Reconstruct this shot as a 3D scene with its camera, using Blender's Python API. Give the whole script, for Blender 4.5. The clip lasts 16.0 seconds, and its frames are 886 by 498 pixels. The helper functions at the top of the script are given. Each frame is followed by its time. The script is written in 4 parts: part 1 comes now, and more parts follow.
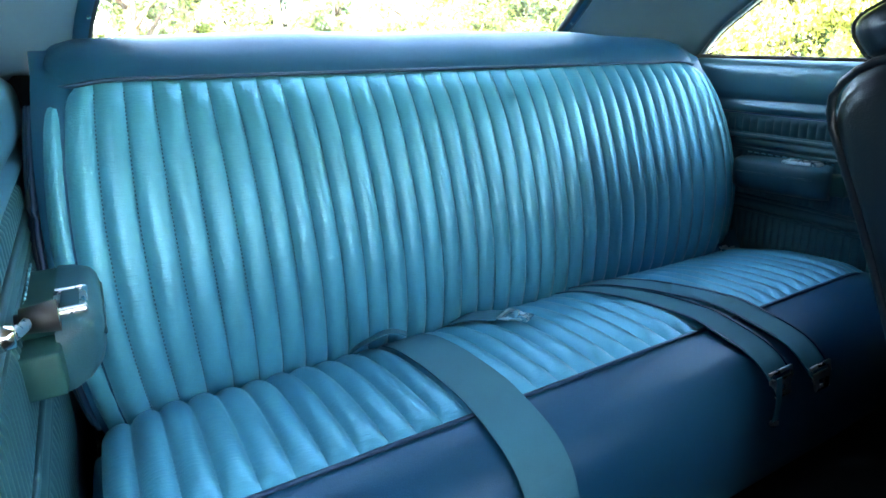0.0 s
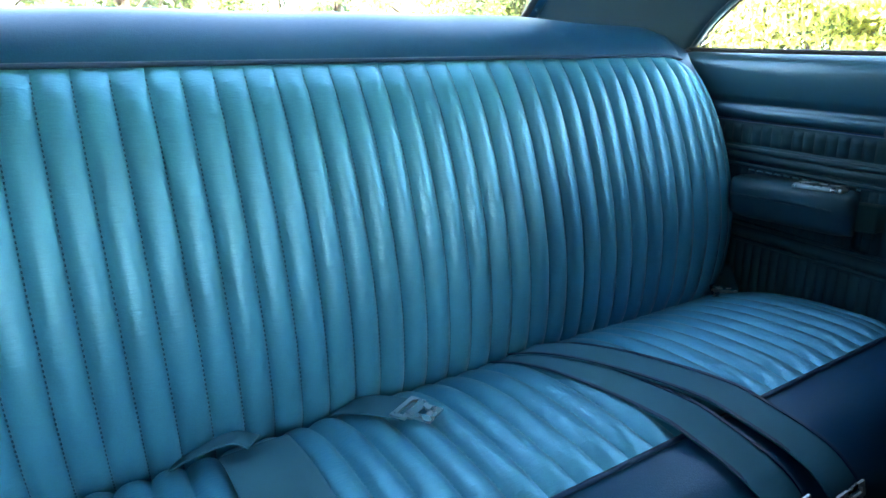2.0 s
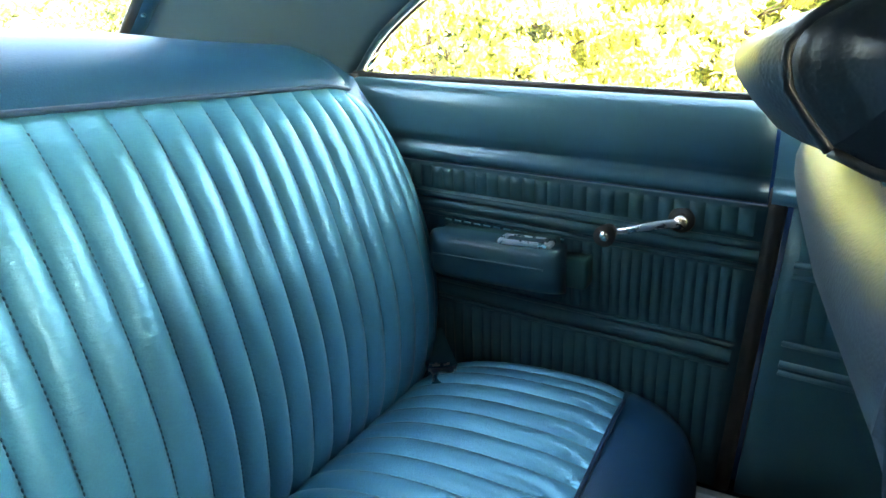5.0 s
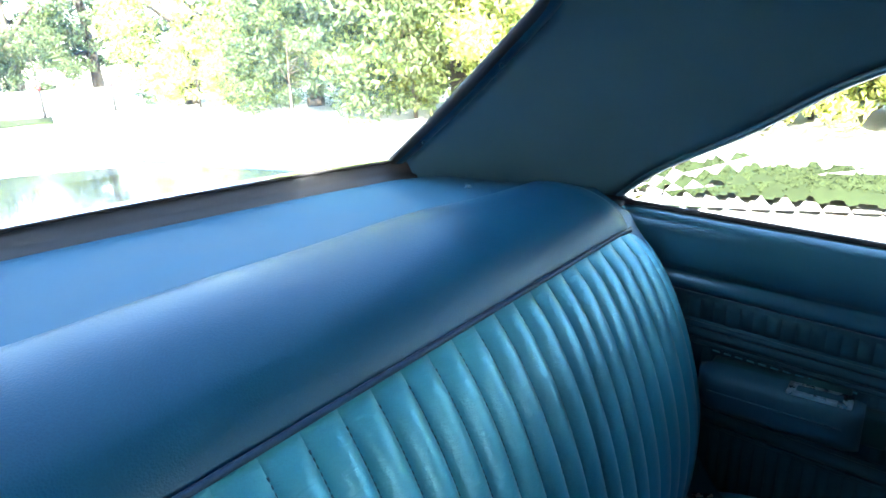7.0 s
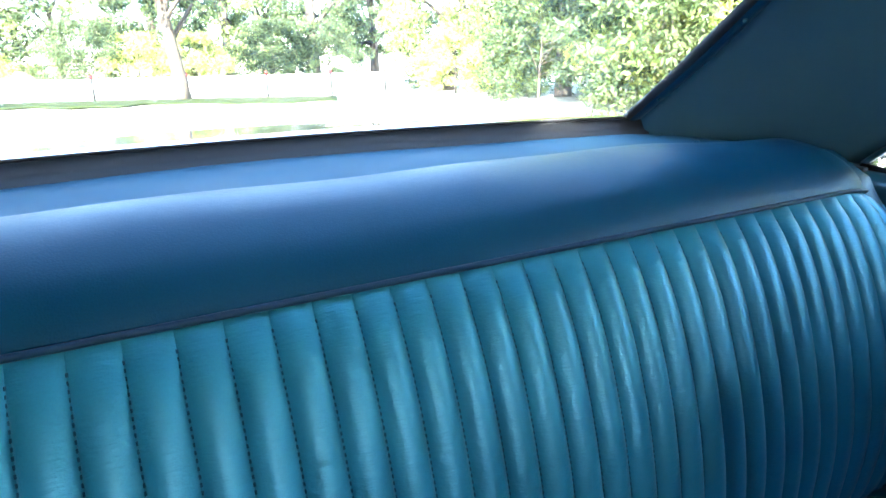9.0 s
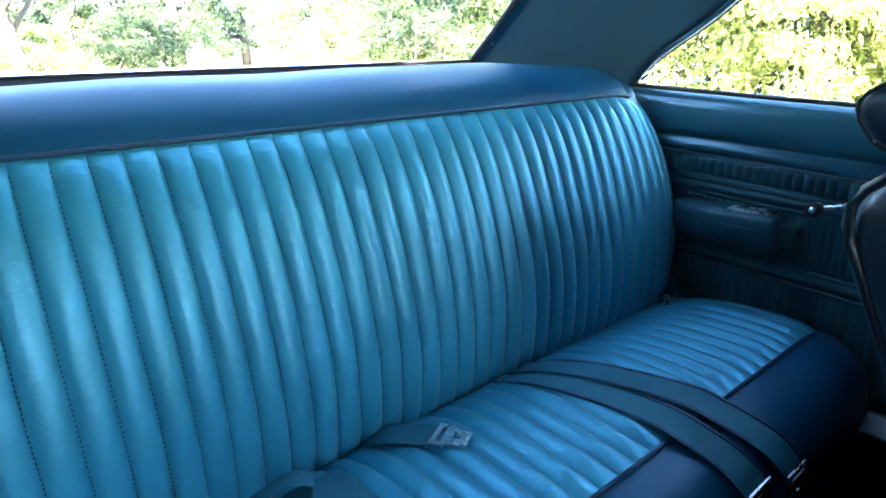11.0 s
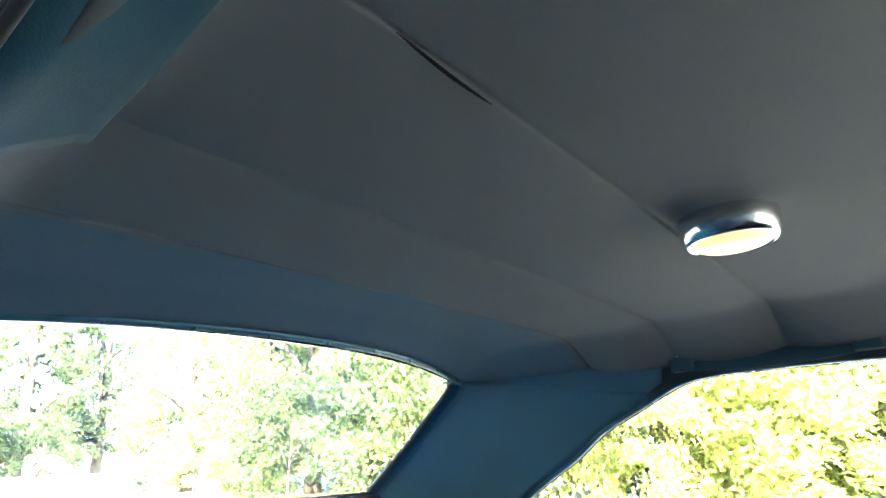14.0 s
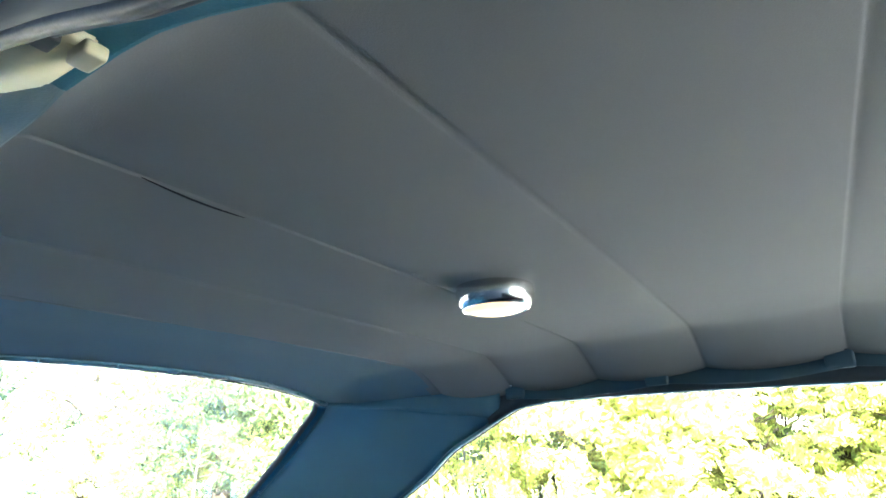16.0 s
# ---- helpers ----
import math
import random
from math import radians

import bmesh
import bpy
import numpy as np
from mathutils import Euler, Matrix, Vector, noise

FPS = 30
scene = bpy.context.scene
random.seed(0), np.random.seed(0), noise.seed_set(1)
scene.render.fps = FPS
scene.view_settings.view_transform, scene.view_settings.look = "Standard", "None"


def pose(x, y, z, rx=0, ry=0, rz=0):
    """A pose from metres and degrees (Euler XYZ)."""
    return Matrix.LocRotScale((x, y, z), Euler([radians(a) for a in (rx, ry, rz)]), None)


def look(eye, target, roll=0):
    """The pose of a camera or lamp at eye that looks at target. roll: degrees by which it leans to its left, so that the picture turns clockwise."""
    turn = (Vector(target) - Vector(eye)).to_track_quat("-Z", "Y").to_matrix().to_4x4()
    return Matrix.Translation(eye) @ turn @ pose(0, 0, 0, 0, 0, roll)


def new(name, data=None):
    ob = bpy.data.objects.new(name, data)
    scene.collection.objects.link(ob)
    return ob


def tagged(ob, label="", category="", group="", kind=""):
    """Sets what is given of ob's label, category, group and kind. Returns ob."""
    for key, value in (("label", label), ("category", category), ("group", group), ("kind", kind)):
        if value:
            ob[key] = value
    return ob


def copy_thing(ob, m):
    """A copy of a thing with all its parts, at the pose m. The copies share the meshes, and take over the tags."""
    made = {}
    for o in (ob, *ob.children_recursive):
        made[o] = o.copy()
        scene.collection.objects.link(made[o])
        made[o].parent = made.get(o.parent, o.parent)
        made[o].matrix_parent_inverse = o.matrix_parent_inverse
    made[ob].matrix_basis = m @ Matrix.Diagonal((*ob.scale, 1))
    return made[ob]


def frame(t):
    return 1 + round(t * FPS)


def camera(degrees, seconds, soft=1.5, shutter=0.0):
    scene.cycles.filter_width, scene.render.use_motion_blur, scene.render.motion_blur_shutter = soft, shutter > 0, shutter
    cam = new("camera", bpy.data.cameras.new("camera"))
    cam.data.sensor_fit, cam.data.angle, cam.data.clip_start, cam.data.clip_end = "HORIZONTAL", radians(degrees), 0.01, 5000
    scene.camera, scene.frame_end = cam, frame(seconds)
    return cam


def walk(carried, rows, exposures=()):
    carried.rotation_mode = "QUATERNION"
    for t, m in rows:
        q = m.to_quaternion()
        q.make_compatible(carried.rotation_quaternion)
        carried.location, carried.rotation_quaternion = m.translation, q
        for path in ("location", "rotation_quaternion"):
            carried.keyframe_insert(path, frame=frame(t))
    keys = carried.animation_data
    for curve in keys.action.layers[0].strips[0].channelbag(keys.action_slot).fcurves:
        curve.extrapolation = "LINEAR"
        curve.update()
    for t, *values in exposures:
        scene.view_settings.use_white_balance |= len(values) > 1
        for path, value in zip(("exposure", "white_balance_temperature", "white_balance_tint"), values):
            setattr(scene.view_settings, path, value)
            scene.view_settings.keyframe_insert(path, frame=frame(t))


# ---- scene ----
# camera and its way
cam = camera(74.0, 16.0, soft=1.6, shutter=0.0)
PATH = [
    (0, (-0.603, -0.779, 0.91), (0.362, 0.881, 0.349), -2.3),
    (0.5, (-0.531, -0.685, 0.915), (0.325, 1.034, 0.355), -1.8),
    (1, (-0.457, -0.624, 0.926), (0.357, 1.11, 0.354), -1.7),
    (1.5, (-0.364, -0.598, 0.91), (0.488, 1.119, 0.34), -1.6),
    (2, (-0.335, -0.607, 0.901), (0.629, 1.052, 0.336), -1.9),
    (2.5, (-0.295, -0.595, 0.892), (0.757, 1.008, 0.323), -2.0),
    (3, (-0.226, -0.588, 0.907), (0.918, 0.932, 0.288), -1.9),
    (3.2, (-0.205, -0.57, 0.902), (1.005, 0.903, 0.298), -1.7),
    (5.3, (-0.068, -0.375, 0.981), (1.597, 0.546, 0.363), -2.4),
    (5.5, (-0.07, -0.359, 1.011), (1.595, 0.562, 0.395), -2.5),
    (6, (-0.119, -0.287, 1.102), (1.521, 0.675, 0.481), -3.7),
    (6.5, (-0.172, -0.255, 1.143), (1.4, 0.822, 0.536), -3.5),
    (7, (-0.2, -0.177, 1.163), (1.264, 1.047, 0.563), -3.0),
    (7.5, (-0.203, -0.146, 1.182), (1.091, 1.245, 0.557), -2.3),
    (8, (-0.25, -0.135, 1.139), (0.884, 1.401, 0.544), -1.3),
    (8.2, (-0.269, -0.151, 1.13), (0.758, 1.459, 0.536), -0.9),
    (10.3, (-0.4, -0.566, 1.022), (0.435, 1.153, 0.434), -1.6),
    (10.5, (-0.425, -0.576, 1.008), (0.506, 1.093, 0.42), -1.6),
    (11, (-0.477, -0.59, 1.003), (0.712, 0.897, 0.39), -2.0),
    (11.5, (-0.55, -0.576, 0.975), (0.8, 0.772, 0.374), -2.2),
    (12, (-0.616, -0.591, 0.953), (0.772, 0.721, 0.359), -2.2),
    (12.5, (-0.641, -0.605, 0.992), (0.768, 0.693, 0.421), -2.3),
    (13, (-0.645, -0.608, 1.065), (0.85, 0.694, 0.796), -2.8),
    (13.5, (-0.633, -0.625, 1.079), (0.898, 0.636, 1.331), -3.0),
    (14, (-0.628, -0.666, 1.084), (0.852, 0.506, 1.746), -2.6),
    (14.5, (-0.618, -0.724, 1.106), (0.869, 0.431, 1.779), -2.8),
    (15, (-0.633, -0.775, 1.12), (0.868, 0.362, 1.793), -2.8),
    (15.5, (-0.649, -0.812, 1.131), (0.9, 0.259, 1.803), -2.7),
    (16, (-0.646, -0.858, 1.105), (0.971, 0.112, 1.771), -2.7),
]
EXPOSURES = [(t, stops, kelvin, 6) for t, stops, kelvin in (
    (0.0, 5.4, 7400), (0.7, 5.2, 7200), (1.5, 5.0, 7100), (3.0, 5.2, 7200), (5.5, 5.9, 9800), (6.5, 4.6, 7200), (7.0, 4.4, 6400), (8.0, 4.15, 6000), (10.5, 4.6, 6200), (11.5, 5.1, 5900), (12.5, 5.5, 6500),
    (13.0, 5.1, 6500), (13.5, 4.2, 6700), (14.0, 4.8, 6600), (14.5, 5.4, 6500), (16.0, 5.3, 6400))]
walk(cam, [(t, look(eye, target, roll)) for t, eye, target, roll in PATH], EXPOSURES)

# ---------------------------------------------------------------- light
world = bpy.data.worlds.new("world")
scene.world = world
world.use_nodes = True
wn = world.node_tree.nodes
sky = wn.new("ShaderNodeTexSky")
sky.sky_type = "NISHITA"
sky.sun_disc = False
SUN_ELEV, SUN_AZ = radians(28), radians(216)   # azimuth clockwise from +y (rear of the car)
sky.sun_elevation = SUN_ELEV
sky.sun_rotation = SUN_AZ
wn["Background"].inputs["Strength"].default_value = 0.15
world.node_tree.links.new(sky.outputs["Color"], wn["Background"].inputs["Color"])
sun_data = bpy.data.lights.new("sun", "SUN")
sun_data.energy = 5.0
sun_data.angle = radians(0.6)
sun_data.color = (1.0, 0.95, 0.86)
sun = new("sun", sun_data)
sun_dir = Vector((math.sin(SUN_AZ) * math.cos(SUN_ELEV), math.cos(SUN_AZ) * math.cos(SUN_ELEV), math.sin(SUN_ELEV)))
sun.matrix_world = look(sun_dir * 30, (0, 0, 0))


# ---------------------------------------------------------------- materials
def material(name, colour, rough=0.5, metal=0.0, vary=0.12, scale=6.0, fine=300.0, bump=0.0, bump_dist=0.001, coat=0.0, spec=0.5, spread=0.1,
             per_object=0.0, sheen=0.0, kind="noise", crease=0.0, coat_rough=0.05):
    """A plain surface with uneven colour at two scales, uneven gloss and a fine relief."""
    m = bpy.data.materials.new(name)
    m.use_nodes = True
    t = m.node_tree
    n, link = t.nodes, t.links.new
    b = n["Principled BSDF"]
    b.inputs["Metallic"].default_value = metal
    b.inputs["Coat Weight"].default_value = coat
    b.inputs["Coat Roughness"].default_value = coat_rough
    b.inputs["Specular IOR Level"].default_value = spec
    b.inputs["Sheen Weight"].default_value = sheen
    co = n.new("ShaderNodeTexCoord")
    big = n.new("ShaderNodeTexNoise")
    big.inputs["Scale"].default_value = scale
    big.inputs["Detail"].default_value = 5
    link(co.outputs["Object"], big.inputs["Vector"])
    small = n.new("ShaderNodeTexVoronoi" if kind == "grain" else "ShaderNodeTexNoise")
    small.inputs["Scale"].default_value = fine
    link(co.outputs["Object"], small.inputs["Vector"])
    small_out = small.outputs["Distance"] if kind == "grain" else small.outputs[0]
    mix = n.new("ShaderNodeMath")
    mix.operation = "MULTIPLY_ADD"
    link(small_out, mix.inputs[0])
    mix.inputs[1].default_value = 0.35
    link(big.outputs[0], mix.inputs[2])
    ramp = n.new("ShaderNodeMapRange")
    ramp.inputs["From Min"].default_value, ramp.inputs["From Max"].default_value = 0.35, 0.9
    ramp.inputs["To Min"].default_value, ramp.inputs["To Max"].default_value = 1 - vary, 1 + vary
    link(mix.outputs[0], ramp.inputs["Value"])
    value = ramp.outputs[0]
    if per_object:
        info = n.new("ShaderNodeObjectInfo")
        ob_map = n.new("ShaderNodeMapRange")
        ob_map.inputs["To Min"].default_value, ob_map.inputs["To Max"].default_value = 1 - per_object, 1 + per_object
        link(info.outputs["Random"], ob_map.inputs["Value"])
        mul = n.new("ShaderNodeMath")
        mul.operation = "MULTIPLY"
        link(value, mul.inputs[0])
        link(ob_map.outputs[0], mul.inputs[1])
        value = mul.outputs[0]
    tone = n.new("ShaderNodeVectorMath")
    tone.operation = "SCALE"
    tone.inputs[0].default_value = colour
    link(value, tone.inputs["Scale"])
    link(tone.outputs[0], b.inputs["Base Color"])
    rr = n.new("ShaderNodeMapRange")
    rr.inputs["To Min"].default_value, rr.inputs["To Max"].default_value = max(0.02, rough - spread), min(1, rough + spread)
    link(big.outputs[0], rr.inputs["Value"])
    link(rr.outputs[0], b.inputs["Roughness"])
    if bump:
        bp = n.new("ShaderNodeBump")
        bp.inputs["Strength"].default_value = bump
        bp.inputs["Distance"].default_value = bump_dist
        link(small_out, bp.inputs["Height"])
        link(bp.outputs[0], b.inputs["Normal"])
        if crease:
            # fine creases across the pleats
            mp = n.new("ShaderNodeMapping")
            mp.inputs["Scale"].default_value = (55, 300, 300)
            link(co.outputs["Object"], mp.inputs["Vector"])
            cr = n.new("ShaderNodeTexNoise")
            cr.inputs["Scale"].default_value = 1.0
            cr.inputs["Detail"].default_value = 3
            link(mp.outputs[0], cr.inputs["Vector"])
            b2 = n.new("ShaderNodeBump")
            b2.inputs["Strength"].default_value = crease
            b2.inputs["Distance"].default_value = 0.0020
            link(cr.outputs[0], b2.inputs["Height"])
            link(bp.outputs[0], b2.inputs["Normal"])
            link(b2.outputs[0], b.inputs["Normal"])
    return m


PLEAT = material("pleated_vinyl", (0.040, 0.245, 0.350), rough=0.40, spec=0.45, metal=0.30, coat=0.16, coat_rough=0.40, vary=0.07, scale=14, fine=520, bump=0.22, bump_dist=0.0004, per_object=0.03, kind="grain", spread=0.03, crease=0.42)
NAVY = material("navy_vinyl", (0.004, 0.052, 0.106), rough=0.43, spec=0.22, metal=0.1, vary=0.12, scale=7, fine=620, bump=0.3, bump_dist=0.0005, kind="grain", spread=0.08)
PIPING = material("dark_piping", (0.006, 0.032, 0.072), rough=0.5, spec=0.25, vary=0.1)
STITCH_DARK = material("dark_thread", (0.012, 0.075, 0.12), rough=0.7)
STITCH_PALE = material("pale_thread", (0.10, 0.33, 0.42), rough=0.7)
TRIM = material("teal_vinyl", (0.017, 0.072, 0.090), rough=0.45, spec=0.3, metal=0.1, vary=0.14, scale=8, fine=700, bump=0.3, bump_dist=0.0004, kind="grain", per_object=0.05)
PAINT_IN = material("inner_blue_paint", (0.026, 0.105, 0.145), rough=0.32, metal=0.2, vary=0.04, scale=5, fine=200, coat=0.2)
ARM_BASE = material("armrest_base_vinyl", (0.012, 0.064, 0.062), rough=0.5, spec=0.25, vary=0.12, scale=14, fine=600, bump=0.2, bump_dist=0.0004, kind="grain")
ARM = material("armrest_vinyl", (0.015, 0.066, 0.088), rough=0.42, spec=0.28, vary=0.12, scale=14, fine=600, bump=0.25, bump_dist=0.0004, kind="grain")
LINER = material("headliner_fabric", (0.104, 0.109, 0.110), rough=0.85, vary=0.10, scale=5, fine=900, bump=0.3, bump_dist=0.0004)
EDGE_VINYL = material("edge_vinyl", (0.011, 0.048, 0.066), spec=0.3, rough=0.6, vary=0.14, scale=12, fine=700, bump=0.3, bump_dist=0.0004, kind="grain")
PILLAR = material("pillar_fabric", (0.042, 0.112, 0.152), rough=0.75, vary=0.14, scale=6, fine=900, bump=0.35, bump_dist=0.0005)
# headliner cloth with blue bounce light put into its colour
LINER_BLUE_LIT = material("headliner_blue_lit", (0.060, 0.106, 0.132), rough=0.8, vary=0.12, scale=6, fine=900, bump=0.35, bump_dist=0.0005)
SHELFM = material("shelf_board", (0.016, 0.084, 0.142), rough=0.65, spec=0.35, vary=0.12, scale=12, fine=420, bump=0.3, bump_dist=0.0005)
RUBBER = material("black_rubber", (0.012, 0.012, 0.014), rough=0.55, vary=0.2, scale=20, fine=300, bump=0.2)
CHROME = material("chrome", (0.75, 0.74, 0.72), rough=0.2, metal=1.0, vary=0.05, scale=60, spread=0.06)
STEEL = material("brushed_steel", (0.55, 0.56, 0.58), rough=0.28, metal=1.0, vary=0.12, scale=50, fine=400)
WEB = material("belt_webbing", (0.026, 0.122, 0.165), spec=0.25, rough=0.7, metal=0.0, vary=0.12, scale=12, fine=900, bump=0.5, bump_dist=0.0005)
WEB_DARK = material("dark_belt_webbing", (0.022, 0.062, 0.090), rough=0.6, vary=0.14, scale=12, fine=900, bump=0.5, bump_dist=0.0005)
RAIL = material("dark_rail_trim", (0.012, 0.022, 0.032), rough=0.6, vary=0.2, scale=20, fine=400)
CARPET = material("black_carpet", (0.005, 0.006, 0.008), rough=0.95, spec=0.2, vary=0.3, scale=30, fine=500, bump=0.6)
SEAT_DARK = material("front_seat_vinyl", (0.005, 0.012, 0.019), spec=0.35, rough=0.44, vary=0.14, scale=9, fine=500, bump=0.25, bump_dist=0.0005, kind="grain")
BODY = material("blue_car_paint", (0.010, 0.065, 0.19), rough=0.14, metal=0.3, vary=0.04, scale=4, fine=900, coat=1.0, spread=0.05)
CREAM = material("cream_plastic", (0.45, 0.42, 0.28), rough=0.45, vary=0.1)
SILLM = material("sill_alloy", (0.72, 0.73, 0.74), rough=0.35, metal=0.9, vary=0.12, scale=25)
GROUND = material("pale_gravel", (0.43, 0.405, 0.36), rough=0.9, vary=0.22, scale=0.6, fine=30, bump=0.5, bump_dist=0.01)
ASPHALT = material("asphalt", (0.05, 0.05, 0.052), rough=0.9, vary=0.25, scale=1.2, fine=90, bump=0.5, bump_dist=0.004)
GRASS = material("grass", (0.024, 0.033, 0.012), rough=0.95, spec=0.1, vary=0.4, scale=1.5, fine=20)
FENCE = material("white_fence", (0.78, 0.78, 0.76), rough=0.6, vary=0.08, scale=2, fine=30)
RED = material("red_paint", (0.12, 0.008, 0.006), rough=0.5)
POST = material("dark_post", (0.014, 0.013, 0.012), rough=0.7, vary=0.3, scale=10)
BARK = material("bark", (0.075, 0.060, 0.045), rough=0.9, vary=0.3, scale=4, fine=25, bump=0.8, bump_dist=0.02)


def leaf_material(name, colour):
    m = bpy.data.materials.new(name)
    m.use_nodes = True
    t = m.node_tree
    n, link = t.nodes, t.links.new
    b = n["Principled BSDF"]
    geo = n.new("ShaderNodeNewGeometry")
    hsv = n.new("ShaderNodeHueSaturation")
    hsv.inputs["Color"].default_value = (*colour, 1)
    val = n.new("ShaderNodeMapRange")
    val.inputs["To Min"].default_value, val.inputs["To Max"].default_value = 0.45, 1.5
    link(geo.outputs["Random Per Island"], val.inputs["Value"])
    link(val.outputs[0], hsv.inputs["Value"])
    hue = n.new("ShaderNodeMapRange")
    hue.inputs["To Min"].default_value, hue.inputs["To Max"].default_value = 0.47, 0.53
    link(geo.outputs["Random Per Island"], hue.inputs["Value"])
    link(hue.outputs[0], hsv.inputs["Hue"])
    link(hsv.outputs[0], b.inputs["Base Color"])
    b.inputs["Roughness"].default_value = 0.5
    tr = n.new("ShaderNodeBsdfTranslucent")
    link(hsv.outputs[0], tr.inputs["Color"])
    mx = n.new("ShaderNodeMixShader")
    mx.inputs[0].default_value = 0.45
    link(b.outputs[0], mx.inputs[1])
    link(tr.outputs[0], mx.inputs[2])
    link(mx.outputs[0], n["Material Output"].inputs["Surface"])
    return m


LEAF_A = leaf_material("leaf_green", (0.25, 0.30, 0.10))
LEAF_B = leaf_material("leaf_dark", (0.085, 0.115, 0.045))
LEAF_C = leaf_material("leaf_lime", (0.36, 0.39, 0.11))

GLASS = bpy.data.materials.new("window_glass")
GLASS.use_nodes = True
gb = GLASS.node_tree.nodes["Principled BSDF"]
gb.inputs["Base Color"].default_value = (0.97, 0.99, 0.98, 1)
gb.inputs["Transmission Weight"].default_value = 1.0
gb.inputs["Roughness"].default_value = 0.0
gb.inputs["IOR"].default_value = 1.45

LENS = bpy.data.materials.new("lamp_lens")
LENS.use_nodes = True
lb = LENS.node_tree.nodes["Principled BSDF"]
lb.inputs["Base Color"].default_value = (0.80, 0.66, 0.44, 1)
lb.inputs["Roughness"].default_value = 0.35
lb.inputs["Emission Color"].default_value = (1.0, 0.66, 0.28, 1)
lb.inputs["Emission Strength"].default_value = 0.05


# ---------------------------------------------------------------- mesh helpers
def thing(name, label, category, group="", kind="", at=(0, 0, 0)):
    ob = new(name)
    ob.location = at
    ob.empty_display_size = 0.05
    return tagged(ob, label, category, group, kind)


def put(name, verts, faces, mat, parent=None, label="", smooth=True):
    me = bpy.data.meshes.new(name)
    me.from_pydata([tuple(v) for v in verts], [], faces)
    me.materials.append(mat)
    if smooth:
        me.shade_smooth()
    me.update()
    ob = new(name, me)
    if parent is not None:
        top = parent
        while top.parent is not None:
            top = top.parent
        ob.parent = parent
        # parts keep world coordinates in their mesh; the thing's base point is taken off again
        ob.matrix_parent_inverse = Matrix.Translation(-Vector(top.location)) if parent is top else Matrix.Identity(4)
    if label:
        ob["label"] = label
    return ob


def part(name, bm, mat, parent=None, label="", smooth=True):
    """Links a bmesh as one mesh object under a thing or a part."""
    bmesh.ops.recalc_face_normals(bm, faces=bm.faces)
    bm.verts.index_update()
    ob = put(name, [v.co[:] for v in bm.verts], [[v.index for v in f.verts] for f in bm.faces], mat, parent, label, smooth)
    bm.free()
    return ob


def sheet(name, pts, mat, parent=None, label="", flip=False, wrap=False, thick=0.0, smooth=True):
    """A mesh over a net of points pts[i][j]; thick gives it a back."""
    pts = np.asarray(pts, float)
    nu, nv = pts.shape[:2]
    verts = pts.reshape(-1, 3)
    faces = []
    for i in range(nu - (0 if wrap else 1)):
        for j in range(nv - 1):
            a, b = i * nv + j, ((i + 1) % nu) * nv + j
            q = [a, a + 1, b + 1, b]
            faces.append(q[::-1] if flip else q)
    if thick:
        du, dv = np.gradient(pts, axis=0), np.gradient(pts, axis=1)
        nr = np.cross(dv, du)
        nr /= np.maximum(np.linalg.norm(nr, axis=2, keepdims=True), 1e-9)
        back = (pts - nr * thick * (-1 if flip else 1)).reshape(-1, 3)
        off = nu * nv
        faces += [[v + off for v in f[::-1]] for f in faces]
        rim = [(i, 0) for i in range(nu)] + [(nu - 1, j) for j in range(1, nv)] + [(i, nv - 1) for i in range(nu - 2, -1, -1)] + [(0, j) for j in range(nv - 2, 0, -1)]
        for k in range(len(rim)):
            a, b = rim[k][0] * nv + rim[k][1], rim[(k + 1) % len(rim)][0] * nv + rim[(k + 1) % len(rim)][1]
            q = [a, b, b + off, a + off]
            faces.append(q if flip else q[::-1])
        verts = np.vstack([verts, back])
    if thick:
        bm = bmesh.new()
        vs = [bm.verts.new(v) for v in verts]
        for f in faces:
            bm.faces.new([vs[i] for i in f])
        return part(name, bm, mat, parent, label, smooth)
    return put(name, verts, faces, mat, parent, label)


def smooth_line(ctrl, n):
    """n points along a smooth curve through the control points (Catmull-Rom, even steps)."""
    c = np.asarray(ctrl, float)
    p = np.vstack([2 * c[0] - c[1], c, 2 * c[-1] - c[-2]])
    out = []
    for i in range(1, len(p) - 2):
        for u in np.linspace(0, 1, 24, endpoint=False):
            a, b, d, e = p[i - 1], p[i], p[i + 1], p[i + 2]
            out.append(0.5 * (2 * b + (d - a) * u + (2 * a - 5 * b + 4 * d - e) * u * u + (3 * b - a - 3 * d + e) * u ** 3))
    out.append(c[-1])
    out = np.array(out)
    s = np.r_[0, np.cumsum(np.linalg.norm(np.diff(out, axis=0), axis=1))]
    t = np.linspace(0, s[-1], n)
    return np.stack([np.interp(t, s, out[:, k]) for k in range(out.shape[1])], 1)


def frames_along(path):
    path = np.asarray(path, float)
    tan = np.gradient(path, axis=0)
    tan /= np.linalg.norm(tan, axis=1, keepdims=True)
    return path, tan


